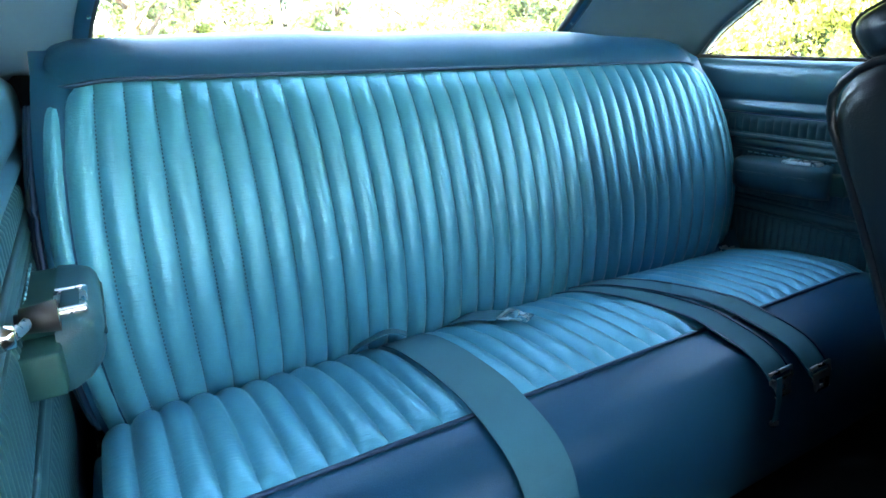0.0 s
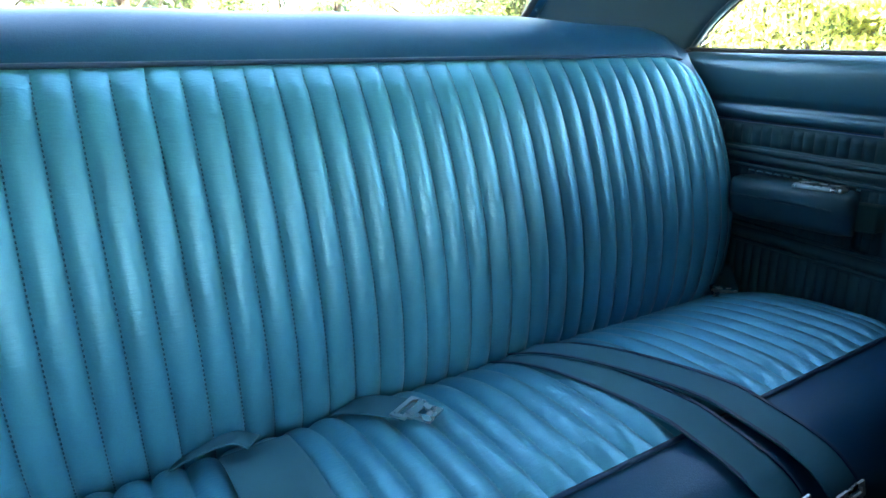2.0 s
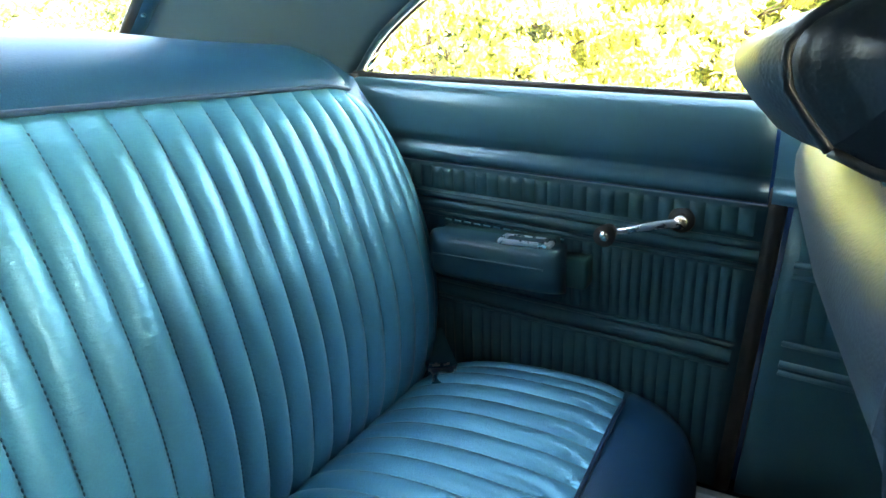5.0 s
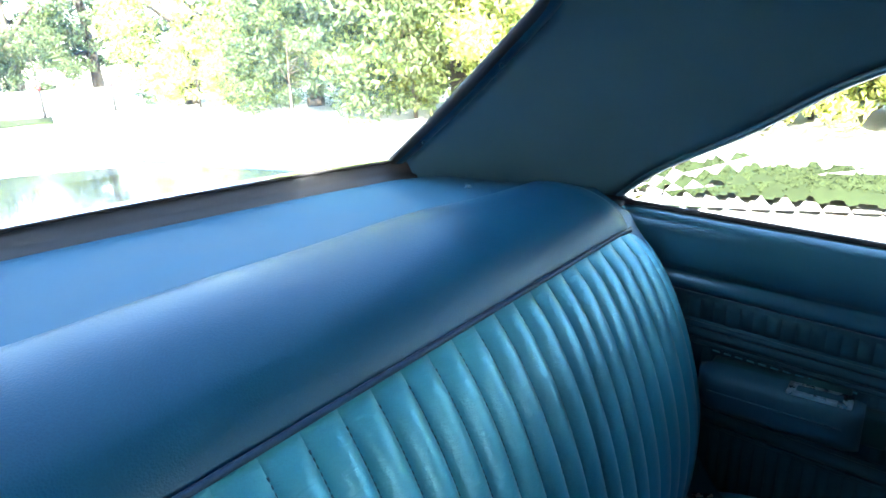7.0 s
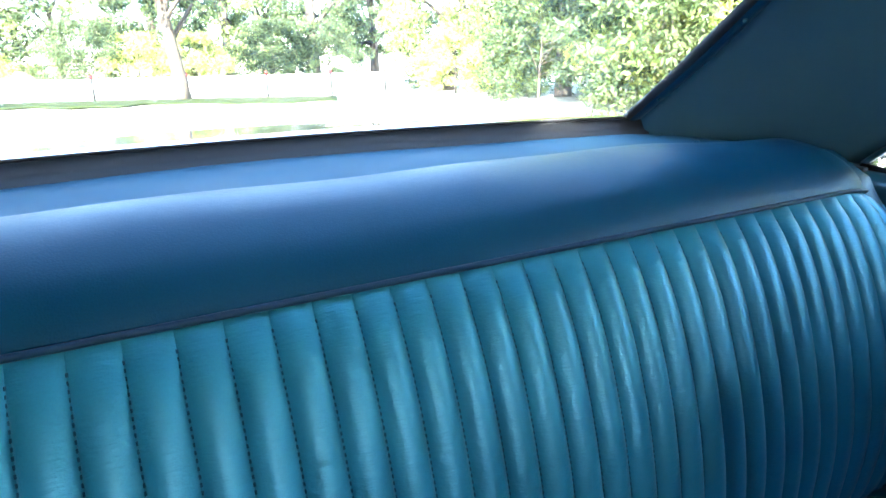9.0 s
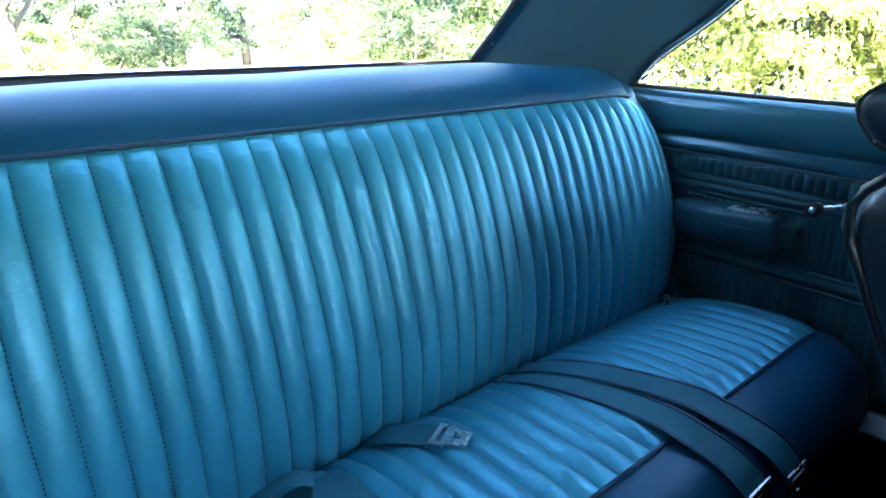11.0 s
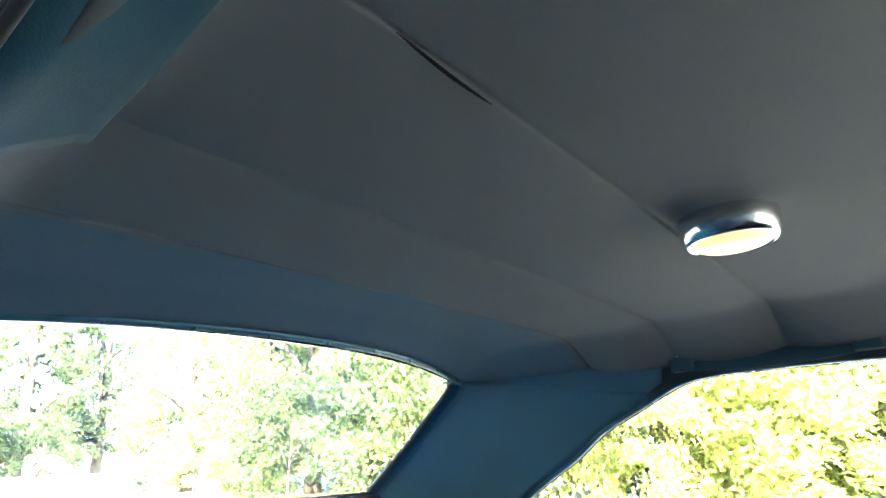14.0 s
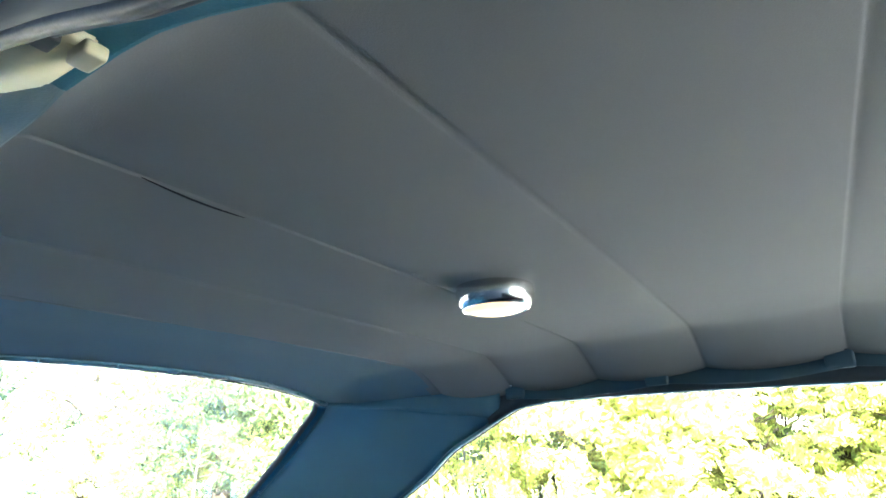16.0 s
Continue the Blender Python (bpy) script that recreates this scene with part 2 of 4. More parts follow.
def tube(name, path, radius, mat, parent=None, label="", sides=8, up=(0, 0, 1), flat=1.0, caps=True):
    """A round or flattened bar along a path; radius may be a list."""
    path, tan = frames_along(path)
    n = len(path)
    rad = np.broadcast_to(np.asarray(radius, float), (n,))
    verts, faces = [], []
    for p, t, r in zip(path, tan, rad):
        u = np.array(up, float)
        if abs(np.dot(u, t)) > 0.95:
            u = np.array((1.0, 0.3, 0.0))
        a = np.cross(u, t)
        a /= np.linalg.norm(a)
        b = np.cross(t, a)
        for k in range(sides):
            g = 2 * math.pi * k / sides
            verts.append(p + r * (math.cos(g) * a + flat * math.sin(g) * b))
    for i in range(n - 1):
        for k in range(sides):
            k2 = (k + 1) % sides
            faces.append([i * sides + k, i * sides + k2, (i + 1) * sides + k2, (i + 1) * sides + k])
    if caps:
        faces.append(list(range(sides))[::-1])
        faces.append([(n - 1) * sides + k for k in range(sides)])
    return put(name, verts, faces, mat, parent, label)


def strap(name, path, wide, width, mat, parent=None, label="", thick=0.0022):
    """A flat band along path; wide: for each point the direction across it."""
    path, tan = frames_along(path)
    wide = np.broadcast_to(np.asarray(wide, float), path.shape)
    width = np.broadcast_to(np.asarray(width, float), (len(path),))
    verts, faces = [], []
    for p, t, w, s in zip(path, tan, wide, width):
        w = w - t * np.dot(w, t)
        w = w / np.linalg.norm(w)
        nrm = np.cross(t, w)
        ring = []
        for x, z in ((-.5, .3), (-.46, .5), (0, .62), (.46, .5), (.5, .3), (.5, -.3), (.46, -.5), (-.46, -.5), (-.5, -.3)):
            ring.append(p + w * x * s + nrm * z * thick)
        verts += ring
    k = 9
    for i in range(len(path) - 1):
        for j in range(k):
            j2 = (j + 1) % k
            faces.append([i * k + j, i * k + j2, (i + 1) * k + j2, (i + 1) * k + j])
    faces.append(list(range(k))[::-1])
    faces.append([(len(path) - 1) * k + j for j in range(k)])
    ob = put(name, verts, faces, mat, parent, label, smooth=False)
    return ob


def block(lo, hi, bevel=0.0, segs=2):
    bm = bmesh.new()
    bmesh.ops.create_cube(bm, size=1.0)
    lo, hi = Vector(lo), Vector(hi)
    for v in bm.verts:
        v.co = Vector((lo[k] + (v.co[k] + 0.5) * (hi[k] - lo[k]) for k in range(3)))
    if bevel:
        bmesh.ops.bevel(bm, geom=bm.edges[:], offset=bevel, segments=segs, affect="EDGES", profile=0.6)
    return bm


def disc(bm, centre, axis, radius, depth, segs=20, taper=1.0):
    m = Vector(axis).normalized().to_track_quat("Z", "Y").to_matrix().to_4x4()
    bmesh.ops.create_cone(bm, cap_ends=True, segments=segs, radius1=radius, radius2=radius * taper, depth=depth, matrix=Matrix.Translation(centre) @ m)
    return bm


def ease(v, a, b):
    t = np.clip((np.asarray(v, float) - a) / (b - a), 0, 1)
    return t * t * (3 - 2 * t)


# ---------------------------------------------------------------- ground and car shell
gx = np.r_[-400, -120, np.linspace(-40, 60, 26), 150, 400]
gy = np.r_[-400, -120, np.linspace(-40, 70, 28), 160, 400]
gpts = np.array([[(x, y, -0.02 + 0.05 * math.sin(x * 0.31) * math.cos(y * 0.27) * (1 if abs(x) > 4 or abs(y) > 4 else 0)) for y in gy] for x in gx])
ground = tagged(sheet("ground", gpts, GROUND, flip=True), "pale dusty gravel ground around the car", "ground", kind="structure")

SEAMS = [(k - 17.8) * 0.035 for k in range(37)]
BELT_SLOPE = 0.066


def belt(z, y):
    """Height of a line of the side trim that falls gently to the front."""
    return z + BELT_SLOPE * (y - 0.1)


def solid(name, lo, hi, mat, label, category, bevel=0.0):
    return tagged(part(name, block(lo, hi, bevel), mat, smooth=False), label, category, kind="structure")


solid("floor", (-0.72, -1.9, 0.16), (0.72, 0.5, 0.22), CARPET, "dark carpeted car floor", "floor")
# no car part: unseen panel added to hold back light from the front
solid("front_light_block", (-0.70, -1.36, 0.16), (0.70, -1.30, 0.94), CARPET, "plain unseen panel added to limit light from the front of the cabin", "wall")
solid("wall_rear", (-0.74, 0.47, 0.16), (0.74, 0.52, 0.94), CARPET, "bulkhead behind the rear seat", "wall")


# added out of view beside the open door, to keep sky light out
solid("near_light_block", (-1.10, -4.6, 0.0), (-1.04, 0.90, 2.3), RAIL, "plain dark unseen panel added to block light at the open side of the cabin", "wall")
solid("pavement", (-2.2, -3.0, 0.0), (1.0, 1.6, 0.012), ASPHALT, "dark asphalt under the parked car", "pavement")


def body_side(sx):
    y = np.linspace(-1.9, 1.95, 24)
    rows = []
    for yy in y:
        top = belt(0.905, min(yy, 0.5)) if yy < 0.5 else 0.93 - 0.02 * (yy - 0.5)
        out = 0.81 - 0.03 * ((yy - 0.1) / 1.9) ** 2
        rows.append([(sx * 0.725, yy, 0.18), (sx * 0.725, yy, top), (sx * 0.738, yy, top + 0.002), (sx * 0.752, yy, top - 0.010), (sx * (out - 0.02), yy, top - 0.09),
                     (sx * out, yy, 0.62), (sx * (out - 0.05), yy, 0.2), (sx * 0.725, yy, 0.18)])
    return rows


for sx, nm in ((1, "wall_right"), (-1, "wall_left")):
    rows = body_side(sx)
    if sx < 0:
        rows = [r for r in rows if r[0][1] > -0.45]
    w = sheet(nm, rows, BODY, flip=sx < 0)
    tagged(w, "blue painted car body side", "body side", kind="structure")

# boot lid with a crown and a rolled rear edge
deck = []
for yy in np.r_[np.linspace(0.62, 1.85, 16), 1.93, 1.97, 1.985, 1.985]:
    row = []
    for xx in np.linspace(-1, 1, 25):
        half = 0.80 - 0.05 * ease(yy, 1.2, 2.0)
        drop = {1.93: 0.008, 1.97: 0.03}.get(round(float(yy), 3), 0.0)
        if yy > 1.98:
            drop = 0.08 if len(deck) == 18 else 0.45
        row.append((xx * half, yy - 0.07 * xx * xx, 0.952 - 0.018 * (yy - 0.6) - 0.030 * abs(xx) ** 2.4 - drop))
    deck.append(row)
boot = tagged(sheet("boot_lid", deck, BODY, thick=0.01), "glossy blue boot lid reflecting sky and trees", "boot lid", kind="structure")

# ---------------------------------------------------------------- roof: headliner, outer skin, pillars, windows
BOWS = [-0.125, -0.30, -0.490, -0.697, -0.92, -1.12, -1.30, -1.48]


def roof_z(x, y):
    """Inner height of the roof: crowned across, falling to the rear."""
    u = min(abs(x) / 0.56, 1.06)
    z = 1.303 - 0.006 * u ** 2 - (0.064 * ease(u, 0.74, 1.06) if x > 0 else 0.049 * ease(u, 0.90, 1.06))
    back = max(0.0, (y + 0.45) / 0.62)
    z -= 0.030 * back ** 2 * (1 - 0.2 * u)
    front = max(0.0, (-0.9 - y) / 0.5)
    z -= 0.03 * front ** 2
    return z


def sag(x, y):
    """The cloth hangs a little between the bows and gathers at the side edges."""
    for a, b in zip(BOWS[:-1], BOWS[1:]):
        if b <= y <= a:
            t = (a - y) / (a - b)
            hang = 1 - abs(2 * t - 1) ** 2.2
            side = ease(x, 0.30, 0.55)
            return -0.0030 * hang - 0.010 * hang * float(side)
    return 0.0


def rear_edge_y(x):
    return 0.092 + 0.098 * (abs(x) / 0.49) ** 2


def rear_edge_z(x):
    return 1.271 - 0.026 * (abs(x + 0.08) / 0.55) ** 2.4


def cloth_z(x, y):
    """Height of the headliner: roof, sag between the bows, a fine crease at each bow, and the turn down to the rear window."""
    z = roof_z(x, y) + sag(x, y)
    if any(abs(y - q) < 0.0005 for q in BOWS):
        z += 0.0012
    ye = rear_edge_y(x)
    k = float(ease(y, ye - 0.14, ye))
    return z * (1 - k) + rear_edge_z(x) * k


hx = np.linspace(-0.566, 0.565, 61)
common = np.unique(np.r_[np.linspace(0.04, -1.46, 120), [q for b in BOWS for q in (b - 0.004, b, b + 0.004)]])[::-1]
hrows = []
for x in hx:
    ye = rear_edge_y(x)
    row = []
    for y in np.r_[np.linspace(ye, 0.045, 10), common]:
        row.append((x, y, cloth_z(x, y)))
    hrows.append(row)
ceiling = tagged(sheet("ceiling", hrows, LINER, flip=True, thick=0.006), "grey-blue cloth headliner with cross seams and a small tear", "headliner", kind="structure")
# behind the last seam the blue light bounced off the seat is painted in
ceiling.data.materials.append(LINER_BLUE_LIT)
for poly in ceiling.data.polygons:
    if poly.center.y > BOWS[0] + 0.02 * (abs(poly.center.x) / 0.5) ** 2:
        poly.material_index = 1

skin = [[(x * 1.05, y, roof_z(x, y) + 0.055) for y in np.linspace(0.10, -1.50, 28)] for x in np.linspace(-0.61, 0.60, 25)]
tagged(sheet("roof", skin, BODY, thick=0.02), "blue outer roof panel of the car", "roof", kind="structure")

# open seam in the cloth
tear = [(-0.438 + 0.092 * t, -0.4905 + 0.002 * t, roof_z(-0.42, -0.49) - 0.0012 - 0.002 * math.sin(math.pi * t)) for t in np.linspace(0, 1, 12)]
seam_tear = tube("seam_tear", tear, [0.0005 + 0.0012 * math.sin(math.pi * t) ** 0.7 for t in np.linspace(0, 1, 12)], CARPET, flat=0.3, label="")
tagged(seam_tear, "dark open tear along a headliner seam", "tear")


def quarter_edge(n=40):
    """Edge of the rear side window on the +x side, from its rear lower corner up and then forward under the roof rail."""
    return smooth_line([(0.740, 0.215, 0.936), (0.704, 0.135, 0.993), (0.662, 0.003, 1.060), (0.626, -0.093, 1.117), (0.605, -0.175, 1.151), (0.589, -0.234, 1.176), (0.576, -0.289, 1.197), (0.570, -0.345, 1.206),
                        (0.569, -0.43, 1.2085), (0.570, -0.62, 1.206), (0.578, -0.93, 1.195), (0.59, -1.2, 1.18), (0.62, -1.4, 1.13)], n)


def near_edge(n=40):
    """The same edge on the -x side, where the door stands open: the rail there sits higher and further out."""
    q = quarter_edge(n)
    k = ease(-q[:, 1], 0.24, 0.36)
    q[:, 0] = q[:, 0] * (1 - k) + 0.604 * k
    q[:, 2] = q[:, 2] * (1 - k) + (q[:, 2] + 0.010) * k
    return q


def rear_side_edge(n=40):
    """Side edge of the rear window on the +x side, from its lower corner up."""
    return smooth_line([(0.598, 0.595, 0.988), (0.577, 0.49, 1.052), (0.544, 0.37, 1.123), (0.513, 0.255, 1.198), (0.500, 0.212, 1.226), (0.482, 0.188, 1.245)], n)


def glass_base_y(x):
    return 0.675 - 0.035 * x - 0.085 * (x / 0.6) ** 2


def side_frame(sx):
    """Rear pillar trim between the side window and the rear window, with the window mouldings."""
    q = quarter_edge(64) if sx > 0 else near_edge(64)
    r = rear_side_edge(30)
    foot = smooth_line(np.vstack([(0.640, 0.60, 0.945), r[::6], r[-1]]), 30)
    lower = q[q[:, 1] > -0.30]
    a = smooth_line(np.vstack([(0.752, 0.262, 0.905), lower[::4]]), 30)
    rows = []
    for i in range(30):
        p, e = a[i], foot[i]
        row = []
        for t in np.linspace(0, 1, 14):
            m = p * (1 - t) + e * t
            m = m + np.array((0.020 * math.sin(math.pi * t), 0, 0.004 * math.sin(math.pi * t)))
            row.append((sx * m[0], m[1], m[2]))
        rows.append(row)
    name = "right" if sx > 0 else "left"
    pil = thing("pillar_" + name, "dark blue-grey cloth covered rear roof pillar", "pillar", kind="structure", at=(sx * 0.64, 0.37, 0.94))
    sheet("pillar_cover", rows, PILLAR, pil, flip=sx > 0, thick=0.015)
    # roof-side corner that closes the cover to the headliner
    top = [[(sx * p[0], p[1], p[2]) for p in (a[-1] * (1 - t) + r[-1] * t for t in np.linspace(0, 1, 14))],
           [(sx * (0.548 - 0.035 * t), -0.27 + 0.465 * t, cloth_z(sx * (0.548 - 0.035 * t), -0.27 + 0.465 * t) + 0.004) for t in np.linspace(0, 1, 14)]]
    mid = [[tuple(np.array(u) * (1 - k) + np.array(v) * k) for u, v in zip(top[0], top[1])] for k in np.linspace(0, 1, 5)]
    sheet("pillar_head", mid, PILLAR, pil, flip=sx > 0, thick=0.01)
    m = np.array((sx, 1, 1))
    if sx < 0:
        q = q[q[:, 1] > -0.40]
    tube("window_moulding", q * m, 0.0065, PAINT_IN, pil, "blue painted window moulding", flat=0.8)
    inner = q.copy()
    inner[:, 0] += 0.012
    tube("weatherstrip", inner * m, 0.006, RUBBER, pil, "black rubber weatherstrip")
    frame_path = r.copy()
    frame_path[:, 0] -= 0.004
    tube("rear_window_moulding", frame_path * m, [0.0185] * 30, NAVY, pil, "dark blue rear window moulding", flat=0.55, up=(0, 0.5, 1))
    gl = r.copy()
    gl[:, 0] -= 0.017
    gl[:, 1] += 0.006
    tube("rear_window_gasket", gl * m, 0.010, RUBBER, pil, "black rubber window gasket")
    for k in (6, 20):
        bm = disc(bmesh.new(), Vector(r[k] * m) + Vector((sx * 0.014 * -1, -0.012, -0.006)), (-sx, -0.6, -0.2), 0.0035, 0.005, 12, 0.7)
        part("trim_screw", bm, PAINT_IN, pil, "small domed trim screw")
    # roof rail under the headliner edge
    rail = []
    for p in (near_edge(64) if sx < 0 else q)[8:]:
        if p[1] > -0.2 or (sx < 0 and p[1] < -0.40):
            continue
        zt = roof_z(0.56, p[1])
        rail.append([(sx * (p[0] + 0.004), p[1], p[2] + 0.002), (sx * (p[0] + 0.000), p[1], p[2] + 0.014), (sx * (p[0] + 0.004), p[1], p[2] + 0.022), (sx * (p[0] + 0.012), p[1], zt + 0.016)])
    sheet("roof_rail", rail, RAIL, pil, "dark roof rail trim", flip=sx < 0, thick=0.012)
    return pil


side_frame(1)
side_frame(-1)

# rear window: glass, upper moulding, lower gasket
win = thing("window_1", "large sloping rear window with a black rubber gasket", "window", kind="structure", at=(0, 0.66, 0.97))
gx_ = np.linspace(-1, 1, 61)
rows = []
for u in gx_:
    xb, xt = u * 0.600, u * 0.502
    b = np.array((xb, glass_base_y(xb) + 0.012, 0.995))
    t = np.array((xt, rear_edge_y(xt) + 0.001, rear_edge_z(xt) + 0.007))
    rows.append([tuple(b * (1 - v) + t * v + np.array((0, 0.022, 0.020)) * math.sin(math.pi * v) * (1 - abs(u) ** 3)) for v in np.linspace(0, 1, 25)])
pane = sheet("pane", rows, GLASS, win, "clear curved glass", thick=0.004, smooth=True)
pane.visible_shadow = False
up_path = [(x, rear_edge_y(x) - 0.004, rear_edge_z(x) - 0.002) for x in np.linspace(-0.487, 0.487, 40)]
tube("upper_moulding", up_path, 0.010, PAINT_IN, win, "dark blue moulding over the glass", flat=0.5)
for k in range(9):
    x = -0.44 + k * 0.11
    bm = disc(bmesh.new(), (x, rear_edge_y(x) - 0.014, rear_edge_z(x) - 0.007), (0, -0.5, -1), 0.003, 0.004, 10, 0.7)
    part("trim_screw", bm, PAINT_IN, win, "small domed trim screw")
gk = []
for x in np.linspace(-0.60, 0.60, 41):
    y = glass_base_y(x)
    gk.append([(x, y - 0.028, 0.962), (x, y - 0.024, 0.970), (x, y - 0.012, 0.974), (x, y - 0.008, 0.980), (x, y - 0.003, 0.990), (x, y + 0.006, 0.996), (x, y + 0.010, 1.001), (x, y + 0.02, 1.000), (x, y + 0.03, 0.98)])
sheet("lower_gasket", gk, RUBBER, win, "black stepped rubber gasket", flip=True)
tube("gasket_lip", [(x, glass_base_y(x) - 0.002, 0.9985) for x in np.linspace(-0.59, 0.59, 41)], 0.0035, RUBBER, win)

# side window panes
for sx, nm in ((1, "window_2"), (-1, "window_3")):
    w = thing(nm, "clear rear side window with a painted frame", "window", kind="structure", at=(sx * 0.69, -0.1, 0.93))
    q = quarter_edge(48)
    y_end = -0.42 if sx < 0 else -1.3
    q = q[q[:, 1] > y_end]
    rows = []
    for p in q:
        base = np.array((0.720, p[1], belt(0.912, p[1])))
        e = p + np.array((0.014, 0, 0.003))
        rows.append([(sx * (base[0] * (1 - v) + e[0] * v), p[1], base[2] * (1 - v) + e[2] * v) for v in np.linspace(0, 1, 5)])
    pn = sheet("pane", rows, GLASS, w, "clear side glass", thick=0.004, flip=sx < 0, smooth=False)
    pn.visible_shadow = False
    if sx > 0:
        sl = [(sx * 0.714, y, belt(0.9265, y)) for y in np.linspace(0.205, -1.35, 30)]
    else:
        sl = [(sx * 0.714, y, belt(0.9265, y)) for y in np.linspace(0.205, -0.40, 14)]
    tube("glass_channel", sl, 0.0065, RUBBER, w, "black felt glass channel")
    lo, hi = sorted((sx * 0.694, sx * 0.742))
    part("corner_seal", block((lo, 0.190, 0.900), (hi, 0.262, 0.936), 0.006), RUBBER, w, "black rubber corner seal")

# ---------------------------------------------------------------- side trim panels
def row_of_pleats(parent, sx, y0, y1, z0, z1, pitch, name="pleat"):
    """Upright stuffed flutes between two lines of the panel."""
    n = max(1, int(round(abs(y1 - y0) / pitch)))
    step = (y1 - y0) / n
    for k in range(n):
        a, b = y0 + k * step, y0 + (k + 1) * step
        rows = []
        for u in np.linspace(0, 1, 6):
            y = a + (b - a) * u
            row = []
            for v in np.linspace(0, 1, 8):
                z = belt(z0 + (z1 - z0) * v, y)
                puff = 0.0042 * (max(0.0, 1 - (2 * u - 1) ** 2) ** 0.6) * min(1.0, 6 * v, 6 * (1 - v)) ** 0.5
                row.append((sx * (0.6925 - puff), y, z))
            rows.append(row)
        sheet(name, rows, TRIM, parent, flip=(sx > 0) == (step < 0))


def bead(parent, sx, y0, y1, z, rad, depth=0.6, mat=None):
    tube("bead", [(sx * 0.692, y, belt(z, y)) for y in np.linspace(y0, y1, 12)], rad, mat or TRIM, parent, flat=1.0, sides=10)


def trim_panel(sx, front_y=-0.398):
    side = "driver" if sx > 0 else "passenger"
    p = thing("quarter_trim_panel", "blue-green padded vinyl quarter trim panel with stitched flutes", "trim panel", group="rear quarter trim panels", at=(sx * 0.70, -0.15, 0.24))
    ys = np.linspace(0.48, front_y, 18)

    def fy(z, y):
        return y if y > front_y + 0.02 else y + 0.06 * (0.80 - z) * 0.9
    # backing board
    board = [[(sx * 0.6935, fy(z, y), belt(z, y)) for z in (0.806, 0.70, 0.60, 0.50, 0.40, 0.25)] for y in ys]
    sheet("board", board, TRIM, p, thick=0.012, flip=sx < 0)
    # padded metal sill with a rolled lower lip
    prof = [(0.722, 0.926), (0.700, 0.9245), (0.694, 0.9225), (0.688, 0.917), (0.6835, 0.911), (0.680, 0.898), (0.679, 0.875), (0.681, 0.856), (0.6855, 0.8455), (0.691, 0.842), (0.6925, 0.837), (0.688, 0.832), (0.684, 0.826), (0.684, 0.818), (0.689, 0.8115), (0.697, 0.809)]
    sill = [[(sx * x, y, belt(z, y)) for x, z in prof] for y in np.linspace(0.26, front_y + 0.002, 18)]
    sheet("sill", sill, PAINT_IN, p, "blue painted metal window sill", flip=sx < 0, thick=0.004)
    row_of_pleats(p, sx, 0.13, front_y + 0.012, 0.768, 0.802, 0.0186)
    bead(p, sx, 0.15, front_y + 0.004, 0.758, 0.0050)
    band = [[(sx * x, y, belt(z, y)) for x, z in ((0.6925, 0.753), (0.6885, 0.749), (0.687, 0.744), (0.6885, 0.739), (0.6925, 0.736))] for y in np.linspace(0.15, front_y + 0.004, 10)]
    sheet("roll", band, TRIM, p, flip=sx < 0)
    bead(p, sx, 0.15, front_y + 0.006, 0.730, 0.0036)
    row_of_pleats(p, sx, 0.13, front_y + 0.016, 0.628, 0.724, 0.0133)
    bead(p, sx, 0.12, front_y + 0.018, 0.622, 0.0040)
    band = [[(sx * x, y, belt(z, y)) for x, z in ((0.6925, 0.617), (0.688, 0.612), (0.6865, 0.606), (0.688, 0.600), (0.6925, 0.596))] for y in np.linspace(0.12, front_y + 0.02, 10)]
    sheet("roll", band, TRIM, p, flip=sx < 0)
    bead(p, sx, 0.12, front_y + 0.022, 0.591, 0.0036)
    row_of_pleats(p, sx, 0.11, front_y + 0.024, 0.44, 0.586, 0.0165)
    # armrest: a soft rounded block, thicker below its top edge
    L0, L1 = 0.040, -0.168
    ring_prof = [(0.662, 0.716), (0.655, 0.7155), (0.640, 0.714), (0.630, 0.7105), (0.625, 0.703), (0.623, 0.690), (0.624, 0.672), (0.629, 0.657), (0.638, 0.647), (0.650, 0.642), (0.662, 0.640)]
    arows = []
    for t in np.linspace(0, 1, 22):
        y = L0 + (L1 - L0) * t
        e = min(t, 1 - t) * abs(L1 - L0) / 0.028
        k = math.sqrt(max(0.0, 1 - (1 - min(1.0, e)) ** 2)) * 0.55 + 0.45 * min(1.0, e)
        k = (0.35 + 0.65 * k if 0 < t < 1 else 0.30) if t < 0.5 else 0.66 + 0.34 * k
        row = []
        for x, z in ring_prof:
            cx, cz = 0.662, 0.677
            row.append((sx * (cx + (x - cx) * k), y, cz + (z - cz) * (0.75 + 0.25 * k) + 0.01 * (y - 0.04) * 2.0))
        arows.append(row)
    # closed ends, gathered at the wall side
    first_cap, last_cap = [[(sx * 0.662 + 0.001 * q[0], row[0][1], 0.677 + 0.001 * q[2]) for q in row] for row in (arows[0], arows[-1])]
    arows = [first_cap] + arows + [last_cap]
    arm = sheet("armrest", arows, ARM, p, "soft moulded vinyl armrest", flip=sx < 0)
    for y0, y1, z0, z1 in ((-0.196, 0.030, 0.648, 0.690), (-0.150, 0.028, 0.6905, 0.712)):
        part("armrest_base", block((min(sx * 0.6935, sx * 0.659), y0, z0), (max(sx * 0.6935, sx * 0.659), y1, z1), 0.004), ARM_BASE, arm, "green-tinted vinyl base of the armrest")
    crease = [(sx * 0.6228, y, 0.686 + 0.02 * (y - 0.04)) for y in np.linspace(L0 - 0.02, L1 + 0.02, 10)]
